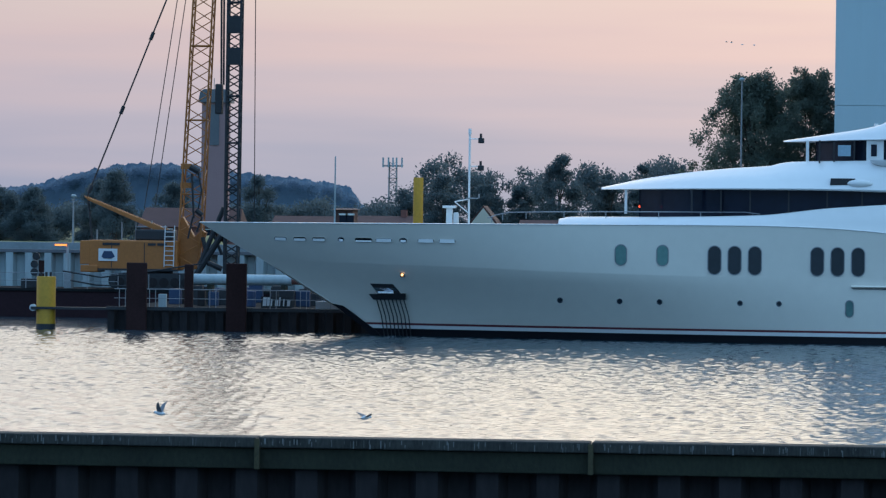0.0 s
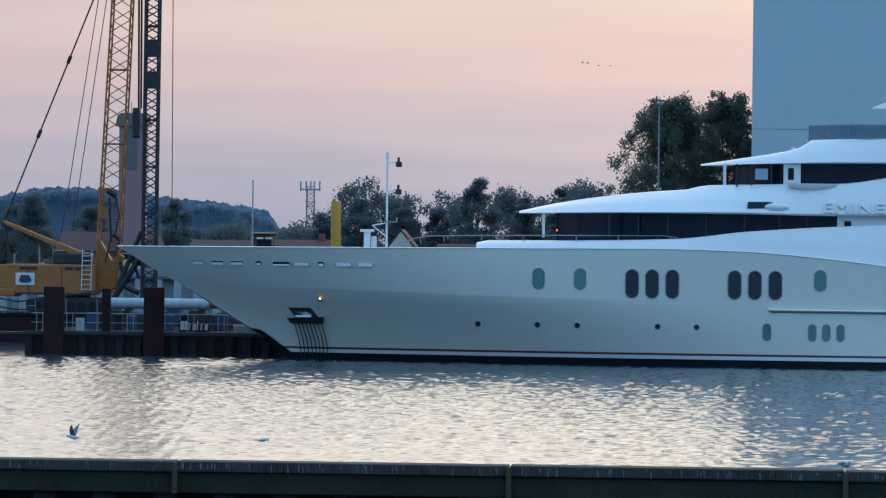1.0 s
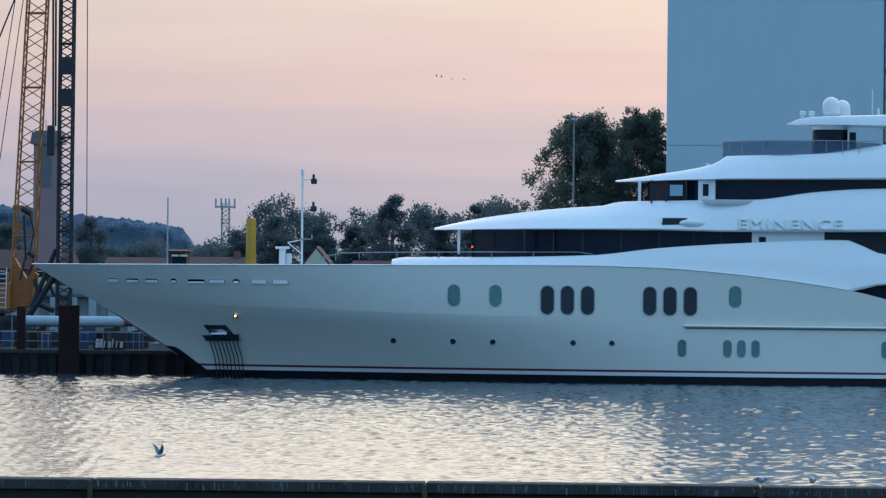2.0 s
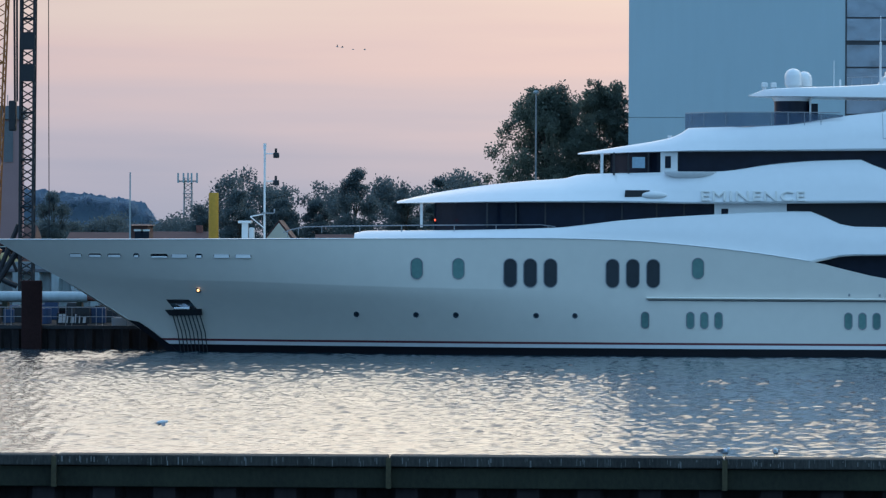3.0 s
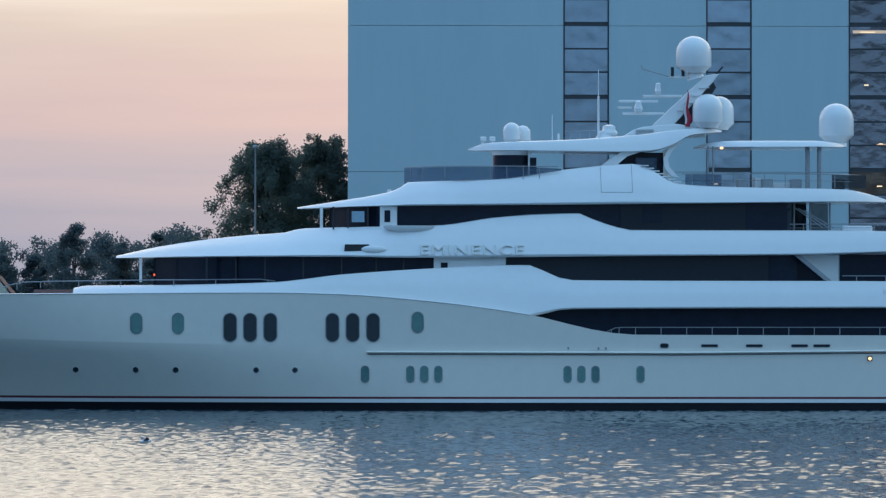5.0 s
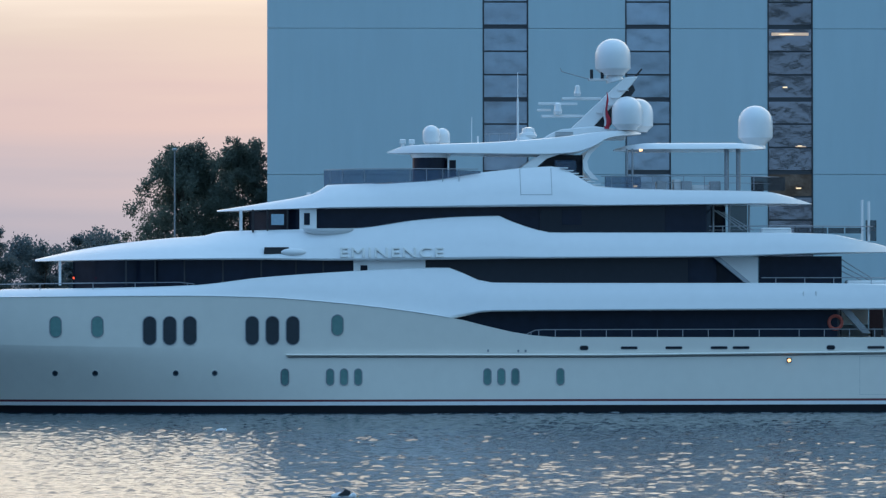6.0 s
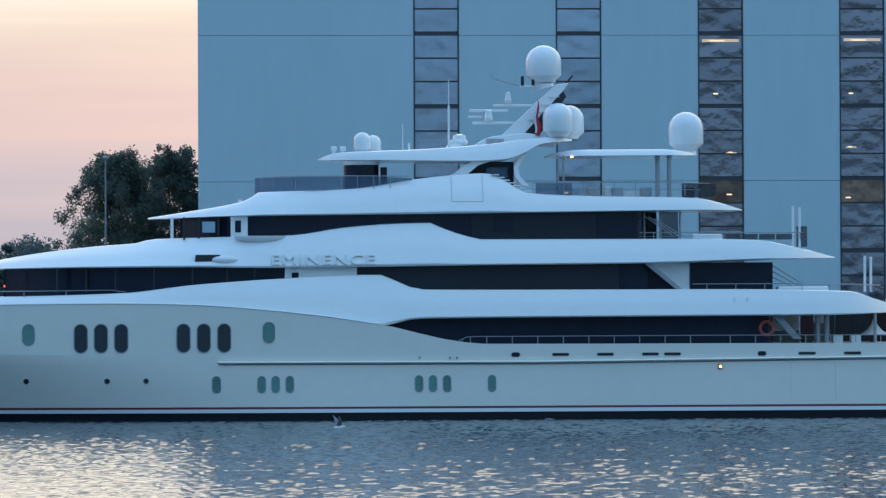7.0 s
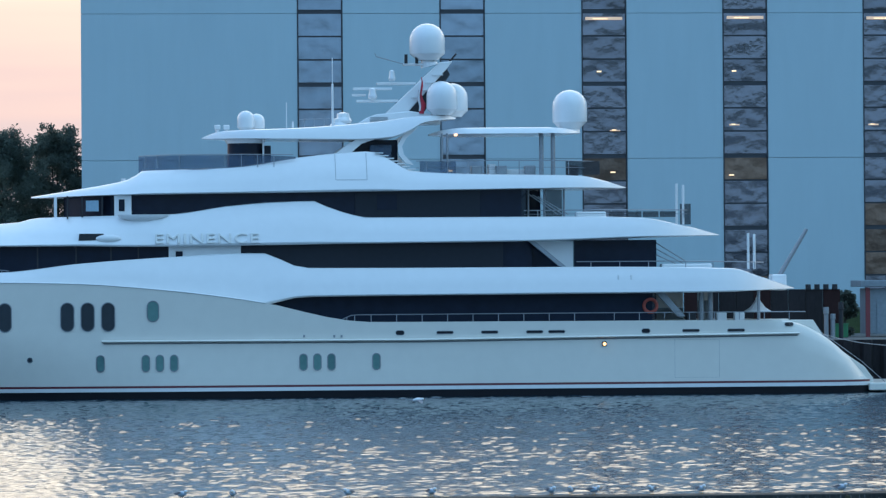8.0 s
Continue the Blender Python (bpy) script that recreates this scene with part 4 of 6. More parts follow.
def dome(x, y, z0, z1, r, parent=None):
    h = z1 - z0
    prof = [(r * 0.62, z0), (r * 0.7, z0 + 0.06 * h), (r * 0.98, z0 + 0.17 * h), (r, z0 + 0.2 * h), (r, z1 - r * 0.95)]
    prof += [(r * math.cos(a), z1 - r * 0.95 + r * 0.95 * math.sin(a)) for a in [math.pi / 2 * k / 10 for k in range(1, 10)]]
    return part("radome", lathe(bmesh.new(), x, y, prof + [(0.02, z1)], 32), WHITE, parent or yacht, "white satellite radome", smooth=True)


_d = dome(20.97, YC, 18.72, 20.8, 1.0)
part("radome_foot", rodded((21.1, YC, 18.4), (21.0, YC, 18.8), 0.5, 0.4, seg=16), WHITE, _d)
dome(21.65, YC - 1.4, 15.6, 17.5, 0.86)
dome(22.5, YC + 1.4, 15.6, 17.5, 0.86)
_d = dome(28.98, YC, 14.85, 17.05, 0.98)
part("radome_foot", rodded((28.98, YC, 14.6), (28.98, YC, 14.95), 0.6, 0.55, seg=16), WHITE, _d)
dome(10.75, YC - 0.6, 14.8, 15.92, 0.48)
dome(11.4, YC + 0.5, 14.8, 15.8, 0.46)
mm = part("radar_mast", prism(bmesh.new(), [(18.2, 15.4), (19.45, 15.4), (22.0, 18.2), (22.35, 18.66), (21.6, 18.6)], YC - 0.5, YC + 0.5, bevel=0.05), WHITE, yacht, "raked white radar mast")
# Dark solid stands for the shaded aft side of the mast.
part("mast_recess", prism(bmesh.new(), [(19.5, 15.5), (20.5, 15.5), (21.3, 16.6), (22.2, 17.9), (22.05, 18.2)], YC - 0.42, YC + 0.42), CRANE_DARK, mm, "dark solid painting in the shade on the mast's aft side")
for _x0, _x1, _z in ((16.95, 19.3, 16.45), (18.1, 20.3, 17.42), (19.6, 21.2, 18.5)):
    part("mast_arm", boxed(_x0, _x1, YC - 0.25, YC + 0.25, _z - 0.07, _z + 0.07, bevel=0.03), WHITE, mm)
part("radar_scanner", boxed(16.75, 18.95, YC - 0.4, YC - 0.25, 17.05, 17.2, bevel=0.03), WHITE, mm, "white bar radar scanner")
part("radar_scanner", boxed(16.7, 17.5, YC - 0.1, YC + 0.05, 16.72, 16.85, bevel=0.03), WHITE, mm)
for _x, _z, _w in ((17.85, 16.55, 0.26), (18.95, 17.55, 0.2), (16.2, 15.2, 0.5), (16.0, 14.9, 0.6)):
    part("radar_unit", lathe(bmesh.new(), _x, YC - 0.4, [(_w * 0.8, _z), (_w, _z + 0.15), (_w * 0.75, _z + 0.35), (_w * 0.7, _z + 0.55), (_w * 0.3, _z + 0.62)], 14), WHITE, mm, smooth=True)
part("yard_arm", rod(rodded((19.72, YC, 18.5), (18.1, YC, 18.95), 0.025), (18.1, YC, 18.95), (18.02, YC, 19.15), 0.02), STEEL, mm)
for _x, _z in ((19.75, 18.55), (20.35, 18.55)):
    part("mast_lamp", rodded((_x, YC - 0.3, _z), (_x, YC - 0.3, _z + 0.5), 0.09), CRANE_DARK, mm)
part("mast_bracket", rodded((22.0, YC, 18.4), (22.6, YC, 19.1), 0.05), CRANE_DARK, mm)
for _k in range(4):
    part("mast_step", boxed(20.0 + 0.4 * _k, 20.6 + 0.4 * _k, YC - 0.6, YC - 0.45, 16.6 + 0.42 * _k, 16.65 + 0.42 * _k), WHITE, mm)
for _x, _z0, _z1, _r in ((15.58, 14.9, 17.4, 0.06), (15.58, 17.4, 18.85, 0.025), (13.0, 14.8, 16.36, 0.025), (13.35, 14.8, 15.3, 0.06)):
    part("whip_antenna", rodded((_x, YC - 0.8, _z0), (_x, YC - 0.8, _z1), _r), WHITE, yacht)
for _x in (9.15, 9.65):
    part("search_light", box(rodded((_x, YC - 0.8, 14.6), (_x, YC - 0.8, 14.9), 0.1), _x - 0.17, _x + 0.17, YC - 0.95, YC - 0.65, 14.85, 15.12, 0.05), WHITE, yacht, "small white search light")
rail([(13.7, YC - 1.2, 15.4), (15.4, YC - 1.2, 15.45)], 0.5, 0.55, radius=0.018, label="thin roof rail")
part("mast_fairing", prism(bmesh.new(), [(16.85, 15.1), (17.5, 15.5), (18.0, 15.68), (19.9, 15.86), (21.6, 15.62), (21.6, 15.1)], YC - 0.95, YC + 0.95, bevel=0.06), WHITE, yacht, "low white fairing round the mast foot")
for _k in range(4):
    part("grille_slat", boxed(17.65, 18.65, YC - 0.985, YC - 0.94, 15.24 + 0.08 * _k, 15.28 + 0.08 * _k), STEEL, yacht)
for _k, (_m, _x0, _x1, _zt, _zb) in enumerate(((FLAG_RED, 20.47, 20.62, 17.75, 16.25), (CANVAS, 20.36, 20.52, 17.15, 15.85), (FLAG_RED, 20.45, 20.72, 16.75, 15.7))):
    # limp folds: a strip that sways from side to side on its way down
    _rings = []
    for _i in range(11):
        _t = _i / 10
        _z, _sw = _zt + (_zb - _zt) * _t, 0.05 * math.sin(7 * _t + 2 * _k)
        _w = 0.25 + 0.75 * min(1, 2.2 * _t)
        _c = (_x0 + _x1) / 2 + _sw
        _h = (_x1 - _x0) / 2 * _w
        _rings.append([(_c - _h, YC - 1.0 - 0.03 * _k, _z), (_c, YC - 1.06 - 0.03 * _k, _z), (_c + _h, YC - 1.0 - 0.03 * _k, _z), (_c, YC - 0.97 - 0.03 * _k, _z)])
    part("mast_flag" if _k == 0 else "flag_fold", skin(bmesh.new(), _rings), _m, yacht, "red and white flag hanging limp" if _k == 0 else "", smooth=True)
for _x in (3.9,):
    part("horn", rodded((_x, YC - 1.5, 11.9), (_x, YC - 1.5, 12.15), 0.12), WHITE, yacht)

for _x in (15.53, 17.25):
    _bm, _zz = bmesh.new(), [11.95 + (t3_top(_x) - 12.02) * k / 6 for k in range(7)]
    for _z0, _z1 in zip(_zz, _zz[1:]):
        rod(_bm, (_x, t3s(_x, _z0) - 0.004, _z0), (_x, t3s(_x, _z1) - 0.004, _z1), 0.014, seg=5)
    part("hatch_joint", _bm, STEEL, yacht)
part("hatch_joint", rodded((15.53, t3s(15.53, 11.95) - 0.004, 11.95), (17.25, t3s(17.25, 11.95) - 0.004, 11.95), 0.014, seg=5), STEEL, yacht)
for _x in (30.9, 31.6):
    part("pad_eye", boxed(_x, _x + 0.06, tier_side(*T1, _x, 6.4) - 0.03, tier_side(*T1, _x, 6.4) + 0.05, 6.35, 6.6), WHITE, yacht)
for _x, _z in ((13.55, 3.32), (15.2, 3.3), (15.6, 3.3)):
    part("hull_vent", boxed(_x, _x + 0.1, side_y(_x, _z) - 0.08, side_y(_x, _z) + 0.03, _z, _z + 0.14), STEEL, yacht)
part("fender_tender", boxed(28.9, 30.6, YC - 3.4, YC - 2.6, 9.8, 10.15, bevel=0.1), WHITE, yacht, "white sun bed on the bridge deck")
part("aft_seat", boxed(33.6, 36.4, YC - 4.0, YC - 3.0, 6.9, 7.22, bevel=0.08), WHITE, yacht)

# ---- ship hall behind the yacht ----
hall = thing("ship_hall", 2.0, 300.5, 4.2, "tall blue-grey clad ship hall with columns of windows", "building")
COLS = [16.28 + 9.54 * k for k in range(8)]
CW, HTOP, HFACE = 3.05, 33.5, 300.5
_edges = [1.92] + [v for c in COLS for v in (c, c + CW)] + [100.0]
_levels = [1.15, 4.85, 14.56, 24.31, HTOP]
for _i in range(0, len(_edges), 2):
    for _z0, _z1 in zip(_levels, _levels[1:]):
        _bm = boxed(_edges[_i], _edges[_i + 1], HFACE, HFACE + 0.3, _z0 + 0.014, _z1 - 0.014)
        part("cladding_panel", _bm, HALL, hall)
    # standing seams
    _bm = bmesh.new()
    _x = _edges[_i] + 0.5
    while _x < _edges[_i + 1] - 0.2:
        box(_bm, _x, _x + 0.05, HFACE - 0.004, HFACE + 0.02, 1.2, HTOP)
        _x += 1.0
    part("cladding_seams", _bm, HALL, hall)
part("wall", boxed(2.05, 100, HFACE + 0.3, HFACE + 0.5, 1.15, HTOP - 0.1), HALL, hall, "wall core behind the cladding")
part("side_wall", boxed(2.4, 2.7, HFACE + 0.5, 360, 1.15, HTOP), HALL, hall)
part("side_wall", boxed(99.7, 100, HFACE + 0.5, 360, 1.15, HTOP), HALL, hall)
part("rear_wall", boxed(2.4, 100, 360, 360.3, 1.15, HTOP), HALL, hall)
part("roof", boxed(2.4, 100.2, 300.3, 360.5, HTOP, HTOP + 0.4), SLATE, hall, "flat hall roof")
random.seed(4)


def crinkled(x0, x1, y, z0, z1, depth, nx=9, nz=5):
    """A pane of slack film: a grid with soft random folds, held flat at its edges, and a back."""
    bm = bmesh.new()
    ph = random.uniform(0, 50)
    grid = []
    for k in range(nz + 1):
        row = []
        for i in range(nx + 1):
            x, z = x0 + (x1 - x0) * i / nx, z0 + (z1 - z0) * k / nz
            held = 1.0 if 0 < i < nx and 0 < k < nz else 0.25
            row.append(bm.verts.new((x, y + depth * held * 2 * noise.noise((x * 1.3 + ph, z * 1.7, ph)), z)))
        grid.append(row)
    for a, b in zip(grid, grid[1:]):
        for i in range(nx):
            f = bm.faces.new((a[i], a[i + 1], b[i + 1], b[i]))
            f.smooth = True
    box(bm, x0, x1, y + 0.075 - 0.04, y + 0.045, z0, z1)
    return bm


for _c in COLS[:6]:
    _win = part("window", boxed(_c, _c + CW, HFACE + 0.12, HFACE + 0.28, 1.2, HTOP - 0.2), HALL_FRAME, hall, "tall dark-framed window column")
    for _x in (_c, _c + CW - 0.07):
        part("jamb", boxed(_x, _x + 0.07, HFACE - 0.03, HFACE + 0.12, 1.2, HTOP - 0.2), HALL_FRAME, _win)
    for _s in range(5):
        _zb = 4.95 + 4.86 * _s
        for _k in range(3):
            _p0 = _zb + 0.14 + 1.56 * _k
            _lit = _s <= 1 and _c > 30
            _m = PANE_BROWN if (_lit and random.random() < 0.45) else PANE_BLUE if _c < 30 else HALL_PANE
            part("pane", crinkled(_c + 0.1, _c + CW - 0.1, HFACE + 0.07, _p0 + 0.05, _p0 + 1.5, 0.012 if _c < 30 else 0.035), _m, _win)
    if _c > 20:
        for _z, _w in ((24.02, 2.5), (20.3, 0.3), (16.6, 0.7), (13.6, 0.35))[(0 if _c > 30 else 3) : 4]:
            if random.random() < 0.75:
                _x, _z = _c + 0.25 + random.random() * max(0.05, 2.5 - _w), _z + random.uniform(-0.25, 0.15)
                _h = random.uniform(0.07, 0.12)
                # Glowing bars sit in front of the opaque panes for lamps inside.
                part("hall_light", boxed(_x, _x + _w, HFACE + 0.01, HFACE + 0.034, _z, _z + (0.2 if _w > 2 else _h), bevel=0.011), HALL_DIM if _w > 0.6 else HALL_LIT, _win, "glowing bar before the pane, standing for a lamp inside")
                if _w > 0.6:
                    part("hall_light", boxed(_x + 0.2 * _w, _x + 0.6 * _w, HFACE + 0.0, HFACE + 0.009, _z + 0.05, _z + 0.11), HALL_LIT, _win)

# ---- quay behind the stern ----
_bm = boxed(-15, 140, 262.5, 297, -2, 2.75)
solo("quay", _bm, GROUND, "paved quay behind the yacht", "quay", 0, 262, 0, kind="structure")


def sheet_pile(bm, x0, x1, y, z0, z1, pitch, depth):
    """A trapezoidal sheet pile wall facing -y."""
    pts = []
    x = x0
    while x < x1:
        for dx, dy in ((0, 0), (0.36, 0), (0.5, depth), (0.86, depth)):
            if x + dx * pitch <= x1:
                pts.append((x + dx * pitch, y + dy))
        x += pitch
    lo = [bm.verts.new((a, b, z0)) for a, b in pts]
    hi = [bm.verts.new((a, b, z1)) for a, b in pts]
    lo2 = [bm.verts.new((a, y + depth + 0.15, z0)) for a, b in pts]
    hi2 = [bm.verts.new((a, y + depth + 0.15, z1)) for a, b in pts]
    for i in range(len(pts) - 1):
        bm.faces.new((lo[i], lo[i + 1], hi[i + 1], hi[i]))
        bm.faces.new((hi[i], hi[i + 1], hi2[i + 1], hi2[i]))
        bm.faces.new((lo2[i + 1], lo2[i], hi2[i], hi2[i + 1]))
    return bm


solo("quay_wall", sheet_pile(bmesh.new(), -15, 140, 262.1, -2, 2.74, 1.2, 0.35), RUST_PILE, "dark sheet pile quay wall", "wall", 0, 262, 0, kind="structure")
store = thing("bulkhead_screen", 42, 275, 2.75, "dark brown timber screen with bollard heads on the quay", "screen")
for _k in range(9):
    part("board", boxed(38.6 + _k * 1.08, 39.64 + _k * 1.08, 275, 275.2 + 0.04 * (_k % 2), 2.75, 5.72), RUST_PILE if _k % 4 else PILE_BROWN, store)
for _x in (46.3, 46.85, 47.4, 47.95):
    part("bollard_head", rodded((_x, 275, 5.7), (_x, 275, 6.02), 0.17, seg=10), CRANE_DARK, store)
_g = thing("green_container", 48.0, 273, 2.75, "small green waste box on the quay", "box")
part("body", boxed(47.5, 48.35, 272.6, 273.4, 2.75, 3.55, bevel=0.04), GREENBOX, _g)
part("lid", boxed(47.46, 48.4, 272.55, 273.45, 3.55, 3.62), GREENBOX, _g)
_c = thing("site_cabin", 50.5, 275, 2.75, "pale site cabin with a red corner frame", "cabin")
part("body", boxed(50.05, 55, 275.2, 278, 2.95, 5.75, bevel=0.03), CABIN, _c)
part("corner_post", boxed(49.9, 50.15, 275, 275.25, 2.75, 5.8), POST_RED, _c, "red corner post")
part("roof", boxed(49.5, 55.2, 274.7, 278.2, 5.85, 6.25, bevel=0.05), CABIN, _c, "pale overhanging cabin roof")
part("door", boxed(50.6, 51.5, 275.14, 275.2, 2.95, 4.9), CABIN, _c)
for _x, _h in ((46.2, 1.9), (46.6, 1.5), (47.1, 2.2)):
    solo("mooring_post", lathe(bmesh.new(), _x, 268, [(0.14, 2.75), (0.14, 2.7 + _h * 0.8), (0.18, 2.75 + _h * 0.8), (0.16, 2.75 + _h)], 12), STEEL if _x < 47 else CRANE_DARK, "thick steel mooring post on the quay", "post", _x, 268, 2.75, group="mooring posts")
_bm = bmesh.new()
_pts = [Vector((40.35, side_y(40.35, 3.84) - 0.05, 3.84)).lerp(Vector((54, 262.3, 3.0)), k / 8) - Vector((0, 0, 0.9 * math.sin(math.pi * k / 8))) for k in range(9)]
for _a, _b2 in zip(_pts, _pts[1:]):
    rod(_bm, _a, _b2, 0.022, seg=6)
solo("mooring_line", _bm, STEEL, "slack grey mooring line to the quay", "rope", 40.6, 248, 3.86)

# ---- sheet pile wall on the camera's side of the basin, with gulls on it ----
nw = thing("breakwater", -5, 89, 0, "dark timber and concrete capped sheet pile breakwater", "breakwater", kind="structure")
part("sheet_pile_face", sheet_pile(bmesh.new(), -40, 42, 89.15, -2, 1.25, 1.2, 0.4), RUST_PILE, nw, "rusty corrugated sheet piles")
for _k in range(13):
    _x = -37.2 + 6.62 * _k - 0.03
    part("coping", box(bmesh.new(), _x + 0.02, _x + 6.6, 88.9, 89.75, 1.62 + 0.004 * (_k % 3), 1.83 + 0.006 * ((_k * 7) % 3), 0.025), CONCRETE, nw, "stained concrete coping")
    part("waling", box(bmesh.new(), _x + 0.02, _x + 6.6, 89.0, 89.6, 1.2, 1.615, 0.02), TIMBER, nw, "dark mossy timber waling")
    part("joint_plate", boxed(_x - 0.05, _x + 0.05, 88.86, 88.99, 1.2, 1.8), FADED, nw, "faded yellow joint mark")
random.seed(9)
_bm = bmesh.new()
for _k in range(330):
    _x = random.uniform(-17, 20)
    _w, _h = random.uniform(0.006, 0.035) * random.uniform(0.4, 1), random.uniform(0.03, 0.17)
    _t = 1.81 - 0.09 * random.random() ** 2
    box(_bm, _x, _x + _w, 88.892, 88.9, max(1.63, _t - _h), _t)
tagged(part("droppings", _bm, DROPPING, nw, "white streaks of droppings"), kind="stuff")


def gull(x, y, z, perched=True, s=1.0, name="gull", label="grey-backed gull standing on the breakwater", turn=0.0):
    """A gull about 0.4 m long, built at the origin and facing +x."""
    g = new(name)
    BASE[g.name] = Vector((0, 0, 0))
    tagged(g, label, "gull", "gulls")
    bm = bmesh.new()
    prof = [(-0.2, 0.012), (-0.14, 0.05), (-0.04, 0.078), (0.06, 0.075), (0.13, 0.05), (0.17, 0.04)]
    rings = [[(px, r * math.cos(a), r * 0.95 * math.sin(a) + 0.03 * px) for a in [2 * math.pi * k / 12 for k in range(12)]] for px, r in prof]
    part("body", skin(bm, rings), FEATHER_W if not perched else BUOY, g, smooth=True)
    bm = bmesh.new()
    bmesh.ops.create_uvsphere(bm, u_segments=12, v_segments=8, radius=0.05, matrix=Matrix.Translation((0.18, 0, 0.06 if perched else 0.01)))
    part("head", bm, FEATHER_W, g, smooth=True)
    part("beak", rodded((0.22, 0, 0.055 if perched else 0.005), (0.275, 0, 0.045 if perched else 0.0), 0.012, 0.003, 6), YELLOW, g)
    part("tail", prism(bmesh.new(), [(-0.18, -0.005), (-0.3, 0.0), (-0.3, 0.012), (-0.18, 0.012)], -0.045, 0.045), FEATHER_G, g)
    wings = []
    if perched:
        for sy in (-1, 1):
            part("leg", rodded((0.0, 0.03 * sy, -0.15), (0.0, 0.03 * sy, -0.05), 0.008, seg=5), YELLOW, g)
            part("wing", prism(bmesh.new(), [(0.1, 0.04), (0.0, 0.065), (-0.26, 0.0), (-0.1, -0.03)], 0.07 * sy, 0.085 * sy), FEATHER_G, g)
    else:
        for sy in (-1, 1):
            bm = bmesh.new()
            out = [(0.08, 0.0), (0.10, 0.2), (0.05, 0.4), (-0.06, 0.56), (-0.05, 0.38), (-0.07, 0.2), (-0.08, 0.0)]
            lo = [bm.verts.new((a, b * sy, 0.0)) for a, b in out]
            hi = [bm.verts.new((a, b * sy, 0.014)) for a, b in out]
            bm.faces.new(lo)
            bm.faces.new(hi)
            for i in range(len(out)):
                j = (i + 1) % len(out)
                bm.faces.new((lo[i], lo[j], hi[j], hi[i]))
            bmesh.ops.recalc_face_normals(bm, faces=bm.faces)
            wings.append((part("wing", bm, FEATHER_G, g), sy))
    g.scale = (s, s, s)
    g.location, g.rotation_euler = (x, y, z), (0, 0, turn)
    return g, wings


for _x, _t in ((2.5, 2.6), (5.8, 0.4), (7.46, 2.2), (3.51, 1.2), (9.85, 2.0), (10.24, 1.0), (10.7, 2.7), (11.87, 0.6), (12.86, 2.0), (15.69, 2.4)):
    gull(_x, 89.4, 1.95, True, 0.78, turn=-2.3 + 0.5 * _t)

# ---- piling site by the bow: dock, work barge, crawler crane ----
dock = thing("piling_dock", -30, 257, 0, "rusty sheet pile dock with brown steel piles", "dock")
part("sheet_pile_face", sheet_pile(bmesh.new(), -39.7, -18, 256.2, -2, 1.3, 1.05, 0.35), RUST_PILE, dock)
part("deck", boxed(-39.7, -18, 256.7, 287, 1.0, 1.28), DOCK_DECK, dock)
part("waling", boxed(-39.75, -18, 256.05, 256.2, 1.15, 1.35), CRANE_DARK, dock)
for _x0, _x1, _y0, _z0, _z in ((-38.57, -37.4, 255.75, -1.5, 3.87), (-32.83, -31.66, 255.75, -1.5, 3.9), (-35.4, -34.9, 257.0, 1.28, 3.8)):
    _bm = boxed(_x0, _x1, _y0, _y0 + 0.29, _z0, _z, bevel=0.05)
    part("steel_post", _bm, PILE_BROWN, dock, "brown rusted steel pile")
for _x in np.arange(-39.3, -26, 1.75):
    _y = 258
    for _o in (0, 0.35):
        part("fence_post", rodded((_x + _o, _y, 1.28), (_x + _o, _y, 2.35), 0.025, seg=6), STEEL, dock)
part("fence_rail", rod(rodded((-39.6, 258, 2.33), (-25.5, 258, 2.36), 0.025, seg=6), (-39.6, 258, 1.8), (-25.5, 258, 1.82), 0.018, seg=6), STEEL, dock)
part("gangway", boxed(-44.2, -39.6, 256.4, 257.2, 1.12, 1.26), CRANE_DARK, dock)
_b = thing("cable_box", -36.9, 259, 1.28, "pale blue electric cable box on the dock", "box")
part("body", boxed(-37.15, -36.7, 258.8, 259.2, 1.28, 2.05, bevel=0.03), PALE_PILE, _b)
_b = thing("sign_board", -30.3, 258.6, 1.28, "dark board with white slanted lettering shapes", "sign")
part("board", boxed(-31.15, -29.35, 258.55, 258.6, 1.32, 2.0), CRANE_DARK, _b)
for _k, (_w, _h) in enumerate(((0.2, 0.5), (0.15, 0.5), (0.07, 0.4), (0.18, 0.36), (0.07, 0.5), (0.07, 0.4), (0.17, 0.36))):
    _x = -31.05 + 0.235 * _k
    part("letter_bar", prism(bmesh.new(), [(_x, 1.45), (_x + _w, 1.45), (_x + _w + 0.08 * _h, 1.45 + _h), (_x + 0.08 * _h, 1.45 + _h)], 258.52, 258.55), FEATHER_W, _b)
_b = thing("work_boat", -26.9, 259, 1.28, "small white boat laid up on the dock", "boat")
_rings = [[(-28.0 + 2.2 * t, 259 - w, 1.75), (-28.0 + 2.2 * t, 259 - w * 0.5, 1.3), (-28.0 + 2.2 * t, 259 + w * 0.5, 1.3), (-28.0 + 2.2 * t, 259 + w, 1.75)] for t, w in ((0, 0.3), (0.3, 0.6), (0.7, 0.65), (1, 0.6))]
part("hull", skin(bmesh.new(), _rings), FEATHER_W, _b, smooth=True)
part("canopy", boxed(-27.4, -26.3, 258.6, 259.4, 1.7, 1.84, bevel=0.05), CANVAS, _b)

barge = thing("work_barge", -45, 282, 0, "dark maroon work barge carrying the crane", "barge")
part("hull", boxed(-85, -26, 288, 296.6, -1, 1.7, bevel=0.1), mat("maroon_hull_paint", (0.024, 0.009, 0.013), 0.7, vary=0.4, scale=1.5, spec=0.2), barge)
